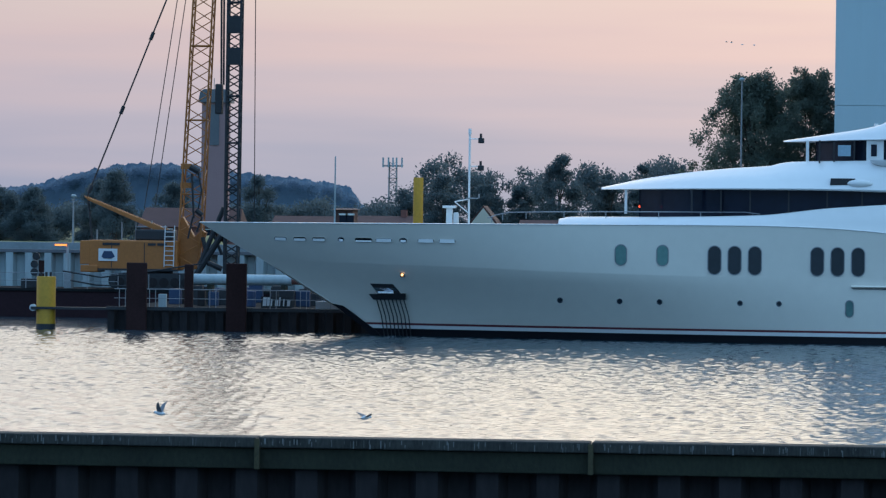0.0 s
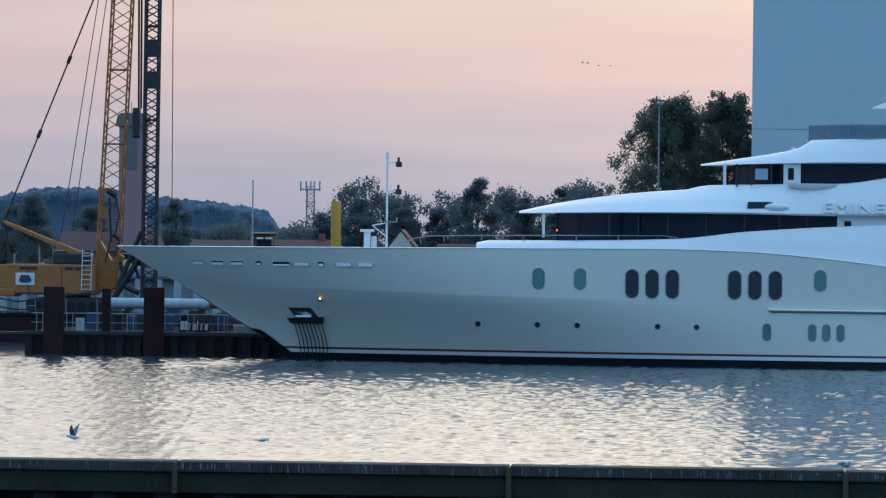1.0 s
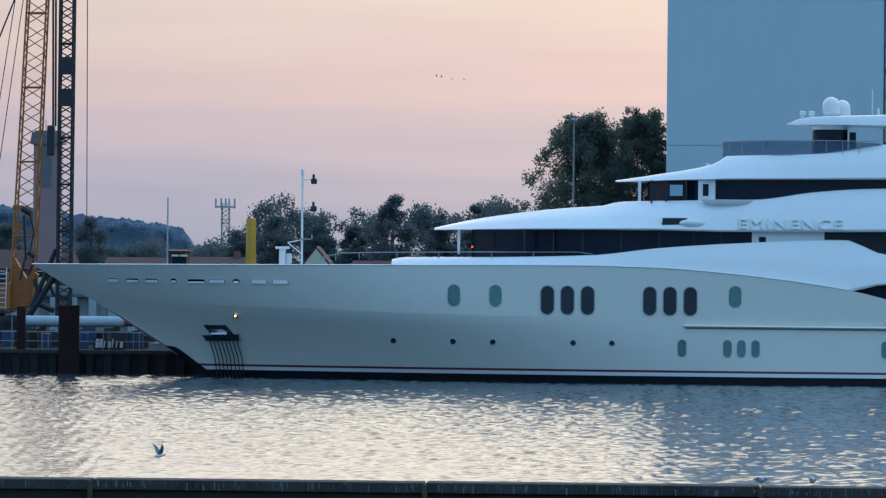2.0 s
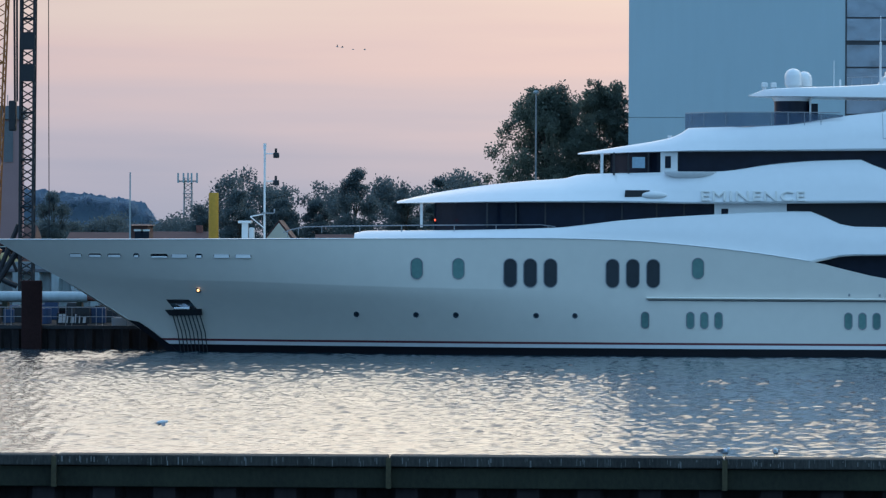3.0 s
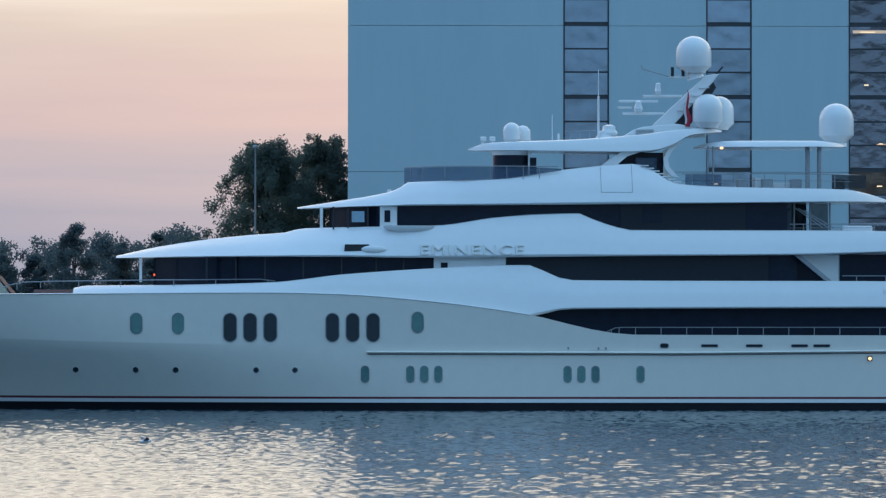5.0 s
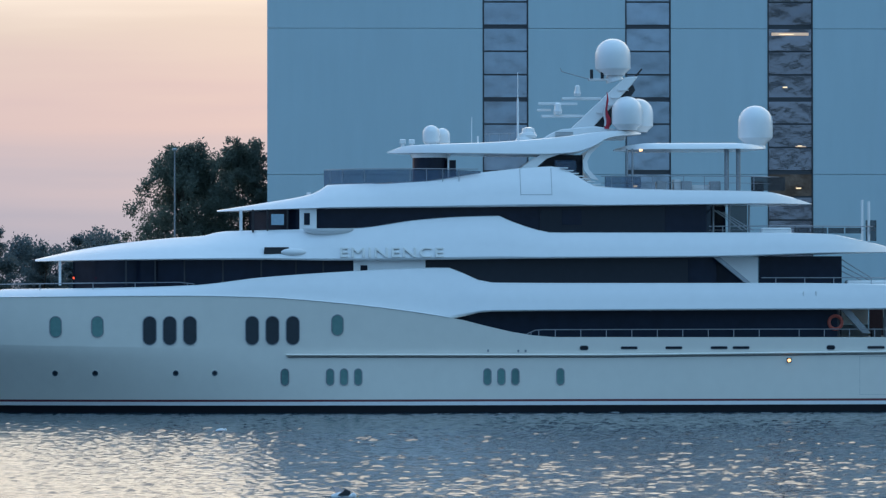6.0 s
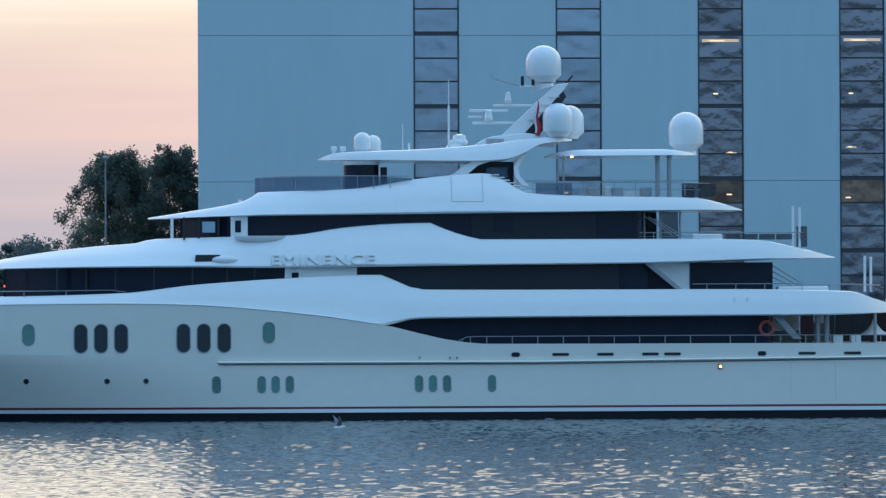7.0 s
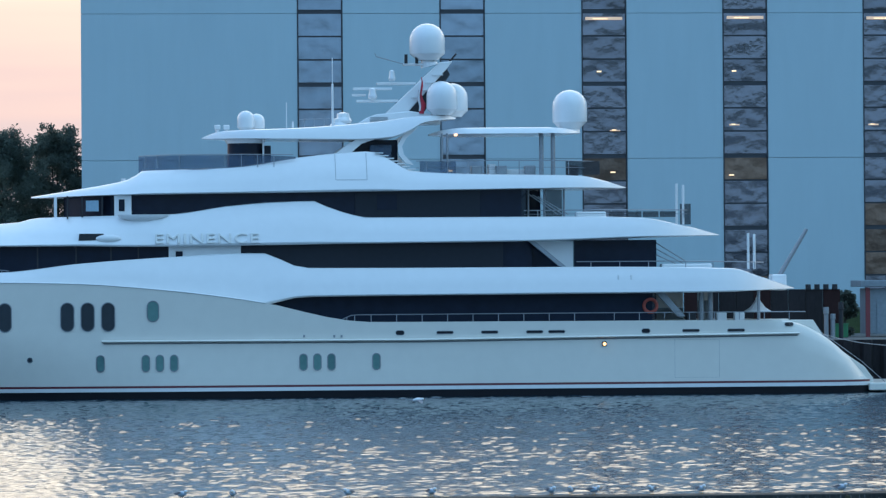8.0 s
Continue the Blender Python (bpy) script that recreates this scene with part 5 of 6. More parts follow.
part("deck", boxed(-85.1, -25.9, 287.9, 296.7, 1.7, 1.865), DOCK_DECK, barge)
for _x in np.arange(-58, -30, 2.0):
    part("rail_post", rodded((_x, 288.2, 1.86), (_x, 288.2, 2.85), 0.025, seg=5), STEEL, barge)
part("rail_bar", rodded((-58, 288.2, 2.85), (-44.0, 288.2, 2.85), 0.025, seg=5), STEEL, barge)
part("rail_bar", rodded((-58, 288.2, 2.35), (-44.0, 288.2, 2.35), 0.02, seg=5), STEEL, barge)
for _x, _w2, _h2 in ((-55.5, 1.2, 0.9), (-52.6, 0.7, 1.3), (-50.4, 1.8, 0.6), (-47.6, 0.5, 1.0)):
    part("deck_locker", boxed(_x, _x + _w2, 288.6, 289.5, 1.865, 1.865 + _h2, bevel=0.04), CRANE_DARK if _w2 > 1 else STEEL, barge)
part("hose", rod(rod(rodded((-47.5, 287.6, 3.0), (-45.0, 287.6, 2.62), 0.05), (-45.0, 287.6, 2.62), (-41.5, 287.8, 3.1), 0.05), (-41.5, 287.8, 3.1), (-38.5, 288, 3.6), 0.05), CRANE_DARK, barge)
part("hose", rod(rodded((-47.0, 287.6, 2.4), (-45.3, 287.6, 2.12), 0.05), (-45.3, 287.6, 2.12), (-42.2, 287.8, 2.05), 0.05), CRANE_DARK, barge)
random.seed(12)
for _k in range(46):
    _x, _y = random.uniform(-38.5, -26.5), random.uniform(264, 284)
    _w, _h = random.uniform(0.4, 1.3), random.uniform(0.3, 0.95)
    _m = random.choice((BLUE, CRANE_DARK, RUST_PILE, CRANE_DARK, CRANE_DARK, RUST_PILE, BLUE))
    if random.random() < 0.5:
        solo("drum", lathe(bmesh.new(), _x, _y, [(0.28, 1.28), (0.3, 1.33), (0.3, 1.73), (0.28, 1.78), (0.3, 1.83), (0.3, 2.18), (0.27, 2.21)], 12), _m, "steel drum among gear on the dock", "drum", _x, _y, 1.28, group="dock gear")
    else:
        solo("crate", boxed(_x, _x + _w, _y, _y + 0.7, 1.28, 1.5 + _h, bevel=0.03), _m, "crate of gear on the dock", "crate", _x, _y, 1.28, group="dock gear")
_p = thing("pile_tube", -33.6, 272, 2.4, "pale steel pipe pile lying on bearers", "pipe")
part("tube", rodded((-36.9, 272, 2.78), (-30.9, 272, 2.78), 0.33, seg=20), PALE_PILE, _p)
part("collar", rodded((-30.95, 272, 2.78), (-30.2, 272, 2.78), 0.26, seg=16), BRICK, _p)
for _x in (-36, -31.5):
    part("bearer", boxed(_x, _x + 0.3, 271.4, 272.6, 1.28, 2.5), TIMBER, _p)

CY = 285.0
crane = thing("crawler_crane", -41, CY, 1.95, "orange crawler crane with a tall lattice boom", "crane")
_h = part("house", box(box(bmesh.new(), -45.2, -39.5, CY - 1.5, CY + 1.5, 3.15, 5.05, 0.08), -45.75, -45.15, CY - 1.5, CY + 1.5, 3.5, 5.0, 0.05), CRANE_YELLOW, crane, "orange engine house and counterweight")
part("counterweight", boxed(-45.7, -44.6, CY - 1.6, CY + 1.6, 3.0, 3.45, bevel=0.06), CRANE_YELLOW, crane)
part("door_joint", boxed(-43.75, -43.7, CY - 1.515, CY - 1.4, 3.3, 4.9), CRANE_DARK, _h)
part("door_joint", boxed(-41.65, -41.6, CY - 1.515, CY - 1.4, 3.3, 4.9), CRANE_DARK, _h)
part("sill_band", boxed(-45.2, -39.5, CY - 1.52, CY - 1.4, 3.12, 3.25), CRANE_DARK, _h)
_sg = part("logo_board", boxed(-44.55, -43.35, CY - 1.56, CY - 1.5, 3.72, 4.5), FEATHER_W, _h, "white board with a plain blue shape")
part("logo_shape", prism(bmesh.new(), [(-44.35, 4.0), (-44.2, 4.35), (-43.7, 4.35), (-43.5, 4.0), (-43.7, 3.88), (-44.2, 3.88)], CY - 1.6, CY - 1.56), BLUE, _sg)
for _x, _w in ((-44.3, 1.1), (-41.4, 0.5), (-40.8, 0.6)):
    part("letter_bar", boxed(_x, _x + _w, CY - 1.55, CY - 1.5, 4.72, 4.88), CRANE_DARK, _h)
part("service_ladder", rod(rodded((-40.35, CY - 1.6, 3.4), (-40.3, CY - 1.6, 6.0), 0.03), (-39.75, CY - 1.6, 3.4), (-39.7, CY - 1.6, 6.0), 0.03), FEATHER_W, _h)
for _k in range(8):
    part("rung", rodded((-40.34, CY - 1.6, 3.5 + 0.3 * _k), (-39.74, CY - 1.6, 3.5 + 0.3 * _k), 0.025, seg=5), FEATHER_W, _h)
for _a, _c2 in (((-43.3, CY, 5.05), (-43.3, CY, 6.2)), ((-44.9, CY, 5.05), (-44.9, CY, 5.7)), ((-42.4, CY, 5.9), (-40.4, CY, 5.9)), ((-42.4, CY, 5.05), (-42.4, CY, 6.2)), ((-41.4, CY, 5.05), (-41.4, CY, 6.3))):
    part("roof_rail", rodded(_a, _c2, 0.05, seg=6), STEEL, _h)
part("engine_hood", boxed(-42.3, -39.9, CY - 1.0, CY + 1.0, 5.05, 5.75, bevel=0.1), CRANE_DARK, _h)
part("gantry_arm", prism(bmesh.new(), [(-45.7, 7.85), (-45.4, 7.55), (-40.0, 5.25), (-39.9, 5.6)], CY - 0.6, CY - 0.35), CRANE_YELLOW, crane, "orange gantry arm")
part("gantry_arm", prism(bmesh.new(), [(-45.7, 7.85), (-45.4, 7.55), (-40.0, 5.25), (-39.9, 5.6)], CY + 0.35, CY + 0.6), CRANE_YELLOW, crane)
part("gantry_strut", rodded((-45.5, CY, 7.7), (-45.2, CY, 5.0), 0.07), CRANE_DARK, crane)
for _s in (-1.9, 1.3):
    _t = part("track", bmesh.new(), CRANE_DARK, crane, "dark steel crawler track")
    _bm = bmesh.new()
    _out = [(-41 + math.copysign(2.35, math.cos(a)) + 0.5 * math.cos(a), 2.47 + 0.5 * math.sin(a)) for a in [2 * math.pi * (k + 0.5) / 20 for k in range(20)]]
    prism(_bm, _out, CY + _s, CY + _s + 0.65)
    for _v in _bm.verts:
        _v.co -= BASE[_t.name]
    _bm.to_mesh(_t.data)
    _bm.free()
    for _k in range(7):
        part("roller", rodded((-43.1 + 0.7 * _k, CY + _s - 0.05, 2.4), (-43.1 + 0.7 * _k, CY + _s + 0.7, 2.4), 0.3, seg=14), RUST_PILE, _t)
part("slew_ring", rodded((-41, CY, 2.6), (-41, CY, 3.2), 1.0, seg=20), CRANE_DARK, crane)


def lattice(name, p0, p1, w0, w1, bays, r, material, label, parent):
    """A four-chord lattice girder from p0 to p1, in bays with crossed lacing."""
    lat = part(name, bmesh.new(), material, parent, label)
    p0, p1 = Vector(p0), Vector(p1)
    def corner(t, i):
        c, w = p0.lerp(p1, t), (w0 + (w1 - w0) * t) / 2
        return c + Vector(((-w, w, w, -w)[i], (-w, -w, w, w)[i], 0))
    for i in range(4):
        part("chord", rodded(corner(0, i), corner(1, i), r, seg=6), material, lat)
    for k in range(bays):
        a, b = k / bays, (k + 1) / bays
        for i in range(4):
            j = (i + 1) % 4
            p, q = (corner(a, i), corner(b, j)) if k % 2 else (corner(a, j), corner(b, i))
            part("lacing", rodded(p, q, r * 0.55, seg=5), material, lat)
            if k % 6 == 0:
                part("cross_bar", rodded(corner(a, i), corner(a, j), r * 0.8, seg=5), material, lat)
    return lat


lattice("boom", (-38.9, CY - 0.3, 3.3), (-37.75, CY - 0.3, 30), 1.42, 1.15, 34, 0.06, CRANE_YELLOW, "orange lattice boom", crane)
part("boom_foot", prism(bmesh.new(), [(-39.6, 3.3), (-38.5, 3.3), (-38.25, 4.4), (-37.85, 5.6), (-38.15, 5.75), (-38.6, 5.3), (-39.35, 6.6), (-39.6, 6.4)], CY - 0.45, CY + 0.35, bevel=0.03), CRANE_YELLOW, crane, "orange plated boom foot")
for _x0, _z0, _x1, _z1, _r in ((-38.8, 9.75, -38.25, 9.45, 0.2), (-38.3, 9.4, -38.05, 8.3, 0.05), (-38.05, 8.3, -38.25, 7.1, 0.05), (-38.4, 7.0, -38.0, 6.7, 0.16), (-38.0, 6.6, -38.35, 5.6, 0.06), (-37.95, 5.3, -37.5, 3.5, 0.13), (-37.3, 5.6, -36.7, 4.2, 0.1), (-37.6, 3.7, -36.7, 3.3, 0.18)):
    part("hydraulic_unit", rodded((_x0, CY - 1.25, _z0), (_x1, CY - 1.25, _z1), _r, seg=8), CRANE_DARK, crane)
for _z in (8.4, 9.6):
    part("boom_plate", boxed(-39.45, -38.75, CY - 0.98, CY - 0.9, _z, _z + 0.35), CRANE_YELLOW, crane)
lead = lattice("leader", (-36.08, CY - 1.5, 2.4), (-35.98, CY - 1.5, 32), 0.82, 0.86, 60, 0.08, CRANE_DARK, "dark lattice piling leader", crane)
for _z in (18.2, 16.2):
    part("leader_plate", boxed(-36.48, -35.58, CY - 2.05, CY - 1.9, _z, _z + 1.1), CRANE_DARK, lead)
part("hammer_hose", rod(rodded((-38.7, CY - 1.2, 9.3), (-38.55, CY - 1.2, 6.5), 0.07), (-38.6, CY - 1.2, 6.6), (-38.9, CY - 1.2, 5.2), 0.06), CRANE_DARK, crane)
part("hydraulic_strut", rodded((-38.1, CY - 1.2, 3.6), (-36.6, CY - 1.4, 7.2), 0.16), CRANE_DARK, crane)
part("hydraulic_strut", rodded((-38.4, CY - 1.2, 2.8), (-36.7, CY - 1.4, 5.5), 0.2), CRANE_DARK, crane)
part("piling_hammer", boxed(-37.2, -36.75, CY - 1.9, CY - 1.2, 13.1, 15.0, bevel=0.08), CRANE_DARK, crane)
for _a, _c2, _r in (((-39.2, 24.0), (-45.6, 7.7), 0.055), ((-39.4, 24), (-41.9, 7.0), 0.03), ((-38.9, 24), (-41.2, 7.2), 0.03), ((-34.98, 28), (-34.83, 6.4), 0.03),
                    ((-37.2, 30), (-37.05, 15.0), 0.07), ((-37.0, 30), (-36.9, 15.0), 0.07)):
    part("cable", rodded((_a[0], CY, _a[1]), (_c2[0], CY, _c2[1]), _r, seg=5), CRANE_DARK, crane, "steel cable")
for _t in (0.62, 0.33, 0.02):
    _x, _z = -45.6 + 6.4 * _t, 7.7 + 16.3 * _t
    part("cable_clamp", rodded((_x, CY, _z), (_x + 0.2, CY, _z + 0.5), 0.12, seg=8), CRANE_DARK, crane)

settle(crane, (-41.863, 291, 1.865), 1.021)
# yellow dolphins
def dolphin(x, y, r, z1, label, dark_to=0.5):
    d = thing("dolphin", x, y, 0, label, "dolphin", "dolphins")
    part("base", rodded((x, y, -1.5), (x, y, dark_to), r * 1.01, seg=28), CRANE_DARK, d)
    part("shaft", lathe(bmesh.new(), x, y, [(r, dark_to), (r, z1 - 0.1), (r * 0.97, z1)], 28), YELLOW, d, smooth=True)
    return d
_d = dolphin(-43.4, 257, 0.55, 3.0, "short yellow mooring dolphin with a dark foot", 0.28)
for _o in (-0.3, 0.0, 0.25):
    part("bollard", rodded((-43.4 + _o, 257, 3.0), (-43.4 + _o, 257, 3.25), 0.07), CRANE_DARK, _d)
part("fender_wheel", rodded((-44.1, 256.6, 1.2), (-44.1, 256.9, 1.2), 0.2, seg=14), FEATHER_W, _d)
dolphin(-22.42, 262, 0.29, 9.0, "tall yellow pipe dolphin behind the bow", 0.5)

# pale sheet pile wall, its cap, lamps, signal
solo("dike_wall", sheet_pile(bmesh.new(), -130, 1.5, 299.3, 0.5, 4.08, 1.3, 0.7), PALE_PILE, "pale galvanised sheet pile wall", "wall", -60, 299.6, 1.15, kind="structure")
solo("dike_coping", boxed(-130, 1.5, 299.3, 300.3, 4.085, 4.32, bevel=0.03), SLATE, "concrete cap on the sheet pile wall", "trim", -60, 300, 4.3, kind="structure")
solo("parapet", boxed(-130, 1.5, 300.9, 301.2, 4.2, 4.78, bevel=0.02), CABIN, "low blue-grey parapet behind the sheet pile wall", "wall", -60, 301, 4.2, kind="structure")
_bm = bmesh.new()
for _i in range(14):
    for _j in range(9):
        _u, _v = _i / 13 * 2 - 1, _j / 8 * 2 - 1
        _bm.verts.new((-41.0 + 1.5 * _u, 309 + 1.3 * _v, 4.2 + 1.15 * max(0, 1 - (_u * _u + _v * _v)) ** 0.7 * (1 + 0.15 * noise.noise((_u * 2, _v * 2, 3)))))
_bm.verts.ensure_lookup_table()
for _i in range(13):
    for _j in range(8):
        _bm.faces.new([_bm.verts[k] for k in (_i * 9 + _j, _i * 9 + 9 + _j, _i * 9 + 10 + _j, _i * 9 + 1 + _j)])
solo("sand_heap", _bm, mat("pale_sand", (0.30, 0.25, 0.12), 0.95, vary=0.3, scale=4, bump=0.02), "heap of yellowish sand behind the wall", "sand heap", -41, 309, 4.2, smooth=True)
def street_lamp(x, y, z0, z1, group="street lamps"):
    l = thing("street_lamp", x, y, z0, "slim grey street lamp with a small round head", "lamp", group)
    part("pole", rodded((x, y, z0), (x, y, z1), 0.09, 0.05), STEEL, l)
    part("head", lathe(bmesh.new(), x, y, [(0.08, z1 - 0.08), (0.19, z1), (0.2, z1 + 0.08), (0.1, z1 + 0.16)], 14), PALE_PILE, l)
street_lamp(-49.7, 305, 4.25, 7.9)
street_lamp(-4.45, 316, 4.2, 16.7)
_l = thing("signal_lamp", -45.9, 280, 1.95, "post with a glowing orange signal lamp", "lamp")
part("pole", rodded((-45.95, 280, 1.95), (-45.95, 280, 4.7), 0.08), PALE_PILE, _l)
part("head", boxed(-46.75, -46.05, 279.8, 280.2, 4.62, 4.72), LAMP_ORANGE, _l, "glowing orange lamp head")
part("hood", boxed(-46.85, -45.9, 279.75, 280.25, 4.72, 4.84), STEEL, _l)
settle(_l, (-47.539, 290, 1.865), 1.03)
_s = thing("traffic_signal", -48.6, 284, 1.95, "harbour traffic signal with three dark round lenses", "signal")
part("pole", rodded((-48.6, 284, 1.95), (-48.6, 284, 4.2), 0.06), STEEL, _s)
for _z in (3.95, 3.45, 2.95):
    part("lens", rodded((-48.6 - 0.12 * (_z < 3.6), 283.8, _z), (-48.6 - 0.12 * (_z < 3.6), 283.95, _z), 0.24, seg=16), CRANE_DARK, _s)
part("board", boxed(-48.45, -48.1, 283.9, 284, 2.6, 3.7), PILE_BROWN, _s)
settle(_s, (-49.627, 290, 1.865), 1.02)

# ---- far shore ----
def leaf_cloud(blobs, count, size, seed, flat=0.75):
    """Leaf sprays as small bent quads, thick near the rims of overlapping clumps."""
    rng = np.random.RandomState(seed)
    vol = np.array([b[3] * b[4] for b in blobs])
    pick = rng.choice(len(blobs), count, p=vol / vol.sum())
    b = np.array(blobs)[pick]
    d = rng.normal(size=(count, 3))
    d /= np.linalg.norm(d, axis=1)[:, None]
    r = rng.rand(count)[:, None] ** 0.45
    c = b[:, :3] + d * r * np.stack([b[:, 3], b[:, 3], b[:, 4]], 1) * (0.85 + 0.5 * rng.rand(count, 1) ** 2)
    u = rng.normal(size=(count, 3))
    u /= np.linalg.norm(u, axis=1)[:, None]
    v = np.cross(u, rng.normal(size=(count, 3)))
    v /= np.linalg.norm(v, axis=1)[:, None]
    s = size * (0.5 + rng.rand(count, 1))
    co = np.stack([c - u * s, c + v * s * flat * 0.6, c + u * s, c - v * s * flat * 0.6 + np.cross(u, v) * s * 0.3], 1).reshape(-1, 3)
    return co, np.arange(4 * count).reshape(-1, 4)


def leaves_mesh(name, co, quads, base, material):
    me = bpy.data.meshes.new(name)
    me.from_pydata((co - np.array(base)).tolist(), [], quads.tolist())
    me.materials.append(material)
    return me


def tree(x, y, z0, h, w, seed, leaves=5000, size=0.28, blobs=26, low=0.25, label="leafy deciduous tree in dark silhouette", material=None, group="trees", spiky=0.0, fringe=0):
    rng = random.Random(seed)
    t = thing("tree", x, y, z0, label, "tree", group)
    bl = []
    for k in range(blobs):
        a, f = rng.uniform(0, 6.283), rng.uniform(low, 1.0)
        rad = w / 2 * math.sin(math.pi * min(0.97, (0.18 + 0.8 * (f - low) / (1 - low)) ** 0.8)) ** 0.7 if spiky == 0 else w / 2 * (1.05 - f) ** 0.8
        q = rad * math.sqrt(rng.random()) * 0.85
        s = w * rng.uniform(0.09, 0.19) * (1 - 0.25 * f)
        bl.append((x + q * math.cos(a), y + q * math.sin(a), z0 + h * f - s * 0.7, s, s * 0.8))
    for k in range(fringe):
        # loose sprays that break the crown's outline
        a, f = rng.uniform(0, 6.283), rng.uniform(0.15, 1.0)
        rad = w / 2 * math.sin(math.pi * min(0.95, (0.18 + 0.8 * (f - low) / (1 - low)) ** 0.8)) ** 0.7
        q, s = rad * rng.uniform(0.85, 1.12), w * rng.uniform(0.03, 0.06)
        bl.append((x + q * math.cos(a), y + q * math.sin(a), z0 + h * f * rng.uniform(0.98, 1.03) - s * 0.5, s, s * 1.1))
    bm = rodded((x, y, z0), (x, y, z0 + h * 0.55), w * 0.035, w * 0.018, 8)
    part("trunk", bm, BARK, t)
    for k, b in enumerate(bl[:14]):
        zs = z0 + h * rng.uniform(0.15, 0.5)
        part("limb", rodded((x, y, zs), b[:3], w * 0.013, w * 0.004, 5), BARK, t)
    co, q = leaf_cloud(bl, leaves, size, seed)
    ob = new("crown", leaves_mesh("crown", co, q, (x, y, z0), material or LEAF))
    ob.parent = t
    return t


tree(-3.8, 330, 4.2, 13.6, 10.0, 3, leaves=82000, size=0.105, blobs=105, low=0.1, fringe=110, label="big leafy tree beside the ship hall")
tree(0.3, 334, 4.2, 13.9, 9.0, 8, leaves=76000, size=0.105, blobs=95, low=0.1, fringe=100, label="big leafy tree touching the ship hall")
for _x, _y, _h, _w, _sd, _sp in ((-24.4, 450, 9.3, 6.0, 11, 0), (-16.0, 450, 8.6, 3.4, 12, 0), (-19.6, 455, 7.8, 4.6, 13, 0), (-79, 440, 5.6, 7, 14, 0), (-75, 436, 5.2, 5.5, 15, 0),
                              (-67.6, 440, 7.3, 7.5, 16, 1), (-62.5, 446, 6.0, 6, 26, 0), (-54.5, 450, 6.8, 6, 17, 0), (-71, 452, 6.2, 6, 18, 0), (-47, 460, 3.6, 5, 19, 0), (-36, 450, 7.2, 6, 20, 0), (-40, 452, 5.6, 5, 21, 0),
                              (-31.8, 452, 6.4, 5, 22, 0), (-28.5, 455, 6.4, 4.5, 23, 0), (-13.5, 452, 5.8, 5, 24, 0), (-10, 450, 7.4, 5, 25, 0), (-83, 445, 6.0, 6, 27, 0)):
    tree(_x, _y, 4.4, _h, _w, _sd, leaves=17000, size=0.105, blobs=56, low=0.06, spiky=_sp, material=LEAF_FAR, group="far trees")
tree(49.3, 279, 2.75, 3.1, 2.0, 51, leaves=6000, size=0.09, blobs=30, low=0.08, label="dark shrub beside the site cabin", group="shrubs")
rng = np.random.RandomState(31)
_bl = []
for _k in range(800):
    _x = rng.uniform(-110, 4)
    _top = 7.3 + 0.6 * math.sin(_x * 0.31) + 0.8 * math.sin(_x * 0.83 + 1)
    if -52 < _x < -42:
        _top *= 0.5
    if _x < -52:
        _top *= 0.38
    _s = rng.uniform(0.8, 1.5)
    _bl.append((_x, 470 + rng.uniform(-6, 6), 4.5 + rng.rand() ** 0.6 * _top, _s, _s * 0.9))
_co, _q = leaf_cloud(_bl, 150000, 0.17, 32)
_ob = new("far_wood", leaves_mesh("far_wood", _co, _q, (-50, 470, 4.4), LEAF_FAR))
_ob.location = (-50, 470, 4.4)
tagged(_ob, "dark belt of trees along the far shore", "wood", kind="stuff")

_hill = curve_of((-520, 22), (-440, 27), (-401, 36), (-369, 41), (-347, 40), (-312, 36), (-274, 32.5), (-254, 29), (-246, 20), (-230, 10), (-180, 6))
_bm = bmesh.new()
_rings = []
for _i in range(520):
    _x = -520 + 340 * _i / 519
    _z = _hill(_x) + 1.8 * noise.noise((_x * 0.16, 1, 0)) + 1.3 * noise.noise((_x * 0.42, 5, 0)) + 0.9 * noise.noise((_x * 1.1, 9, 0))
    _rings.append([(_x, 2500, 4), (_x, 2502, _z * 0.7), (_x, 2506, _z), (_x, 2620, 4)])
skin(_bm, _rings, closed=False, caps=False)
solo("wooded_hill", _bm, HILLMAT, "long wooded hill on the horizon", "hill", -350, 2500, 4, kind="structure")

rng = np.random.RandomState(41)
_bl = []
for _k in range(520):
    _x = rng.uniform(-500, -244)
    _s = rng.uniform(1.6, 3.6)
    _bl.append((_x, 2496 + rng.uniform(-4, 4), max(6, _hill(_x) * (1 - 0.16 * rng.rand()) - _s * 0.75), _s, _s * 0.75))
_co, _q = leaf_cloud(_bl, 70000, 0.35, 42)
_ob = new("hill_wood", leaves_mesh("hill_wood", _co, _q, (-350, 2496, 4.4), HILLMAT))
_ob.location = (-350, 2496, 4.4)
tagged(_ob, "dense far woodland covering the hill", "wood", kind="stuff")


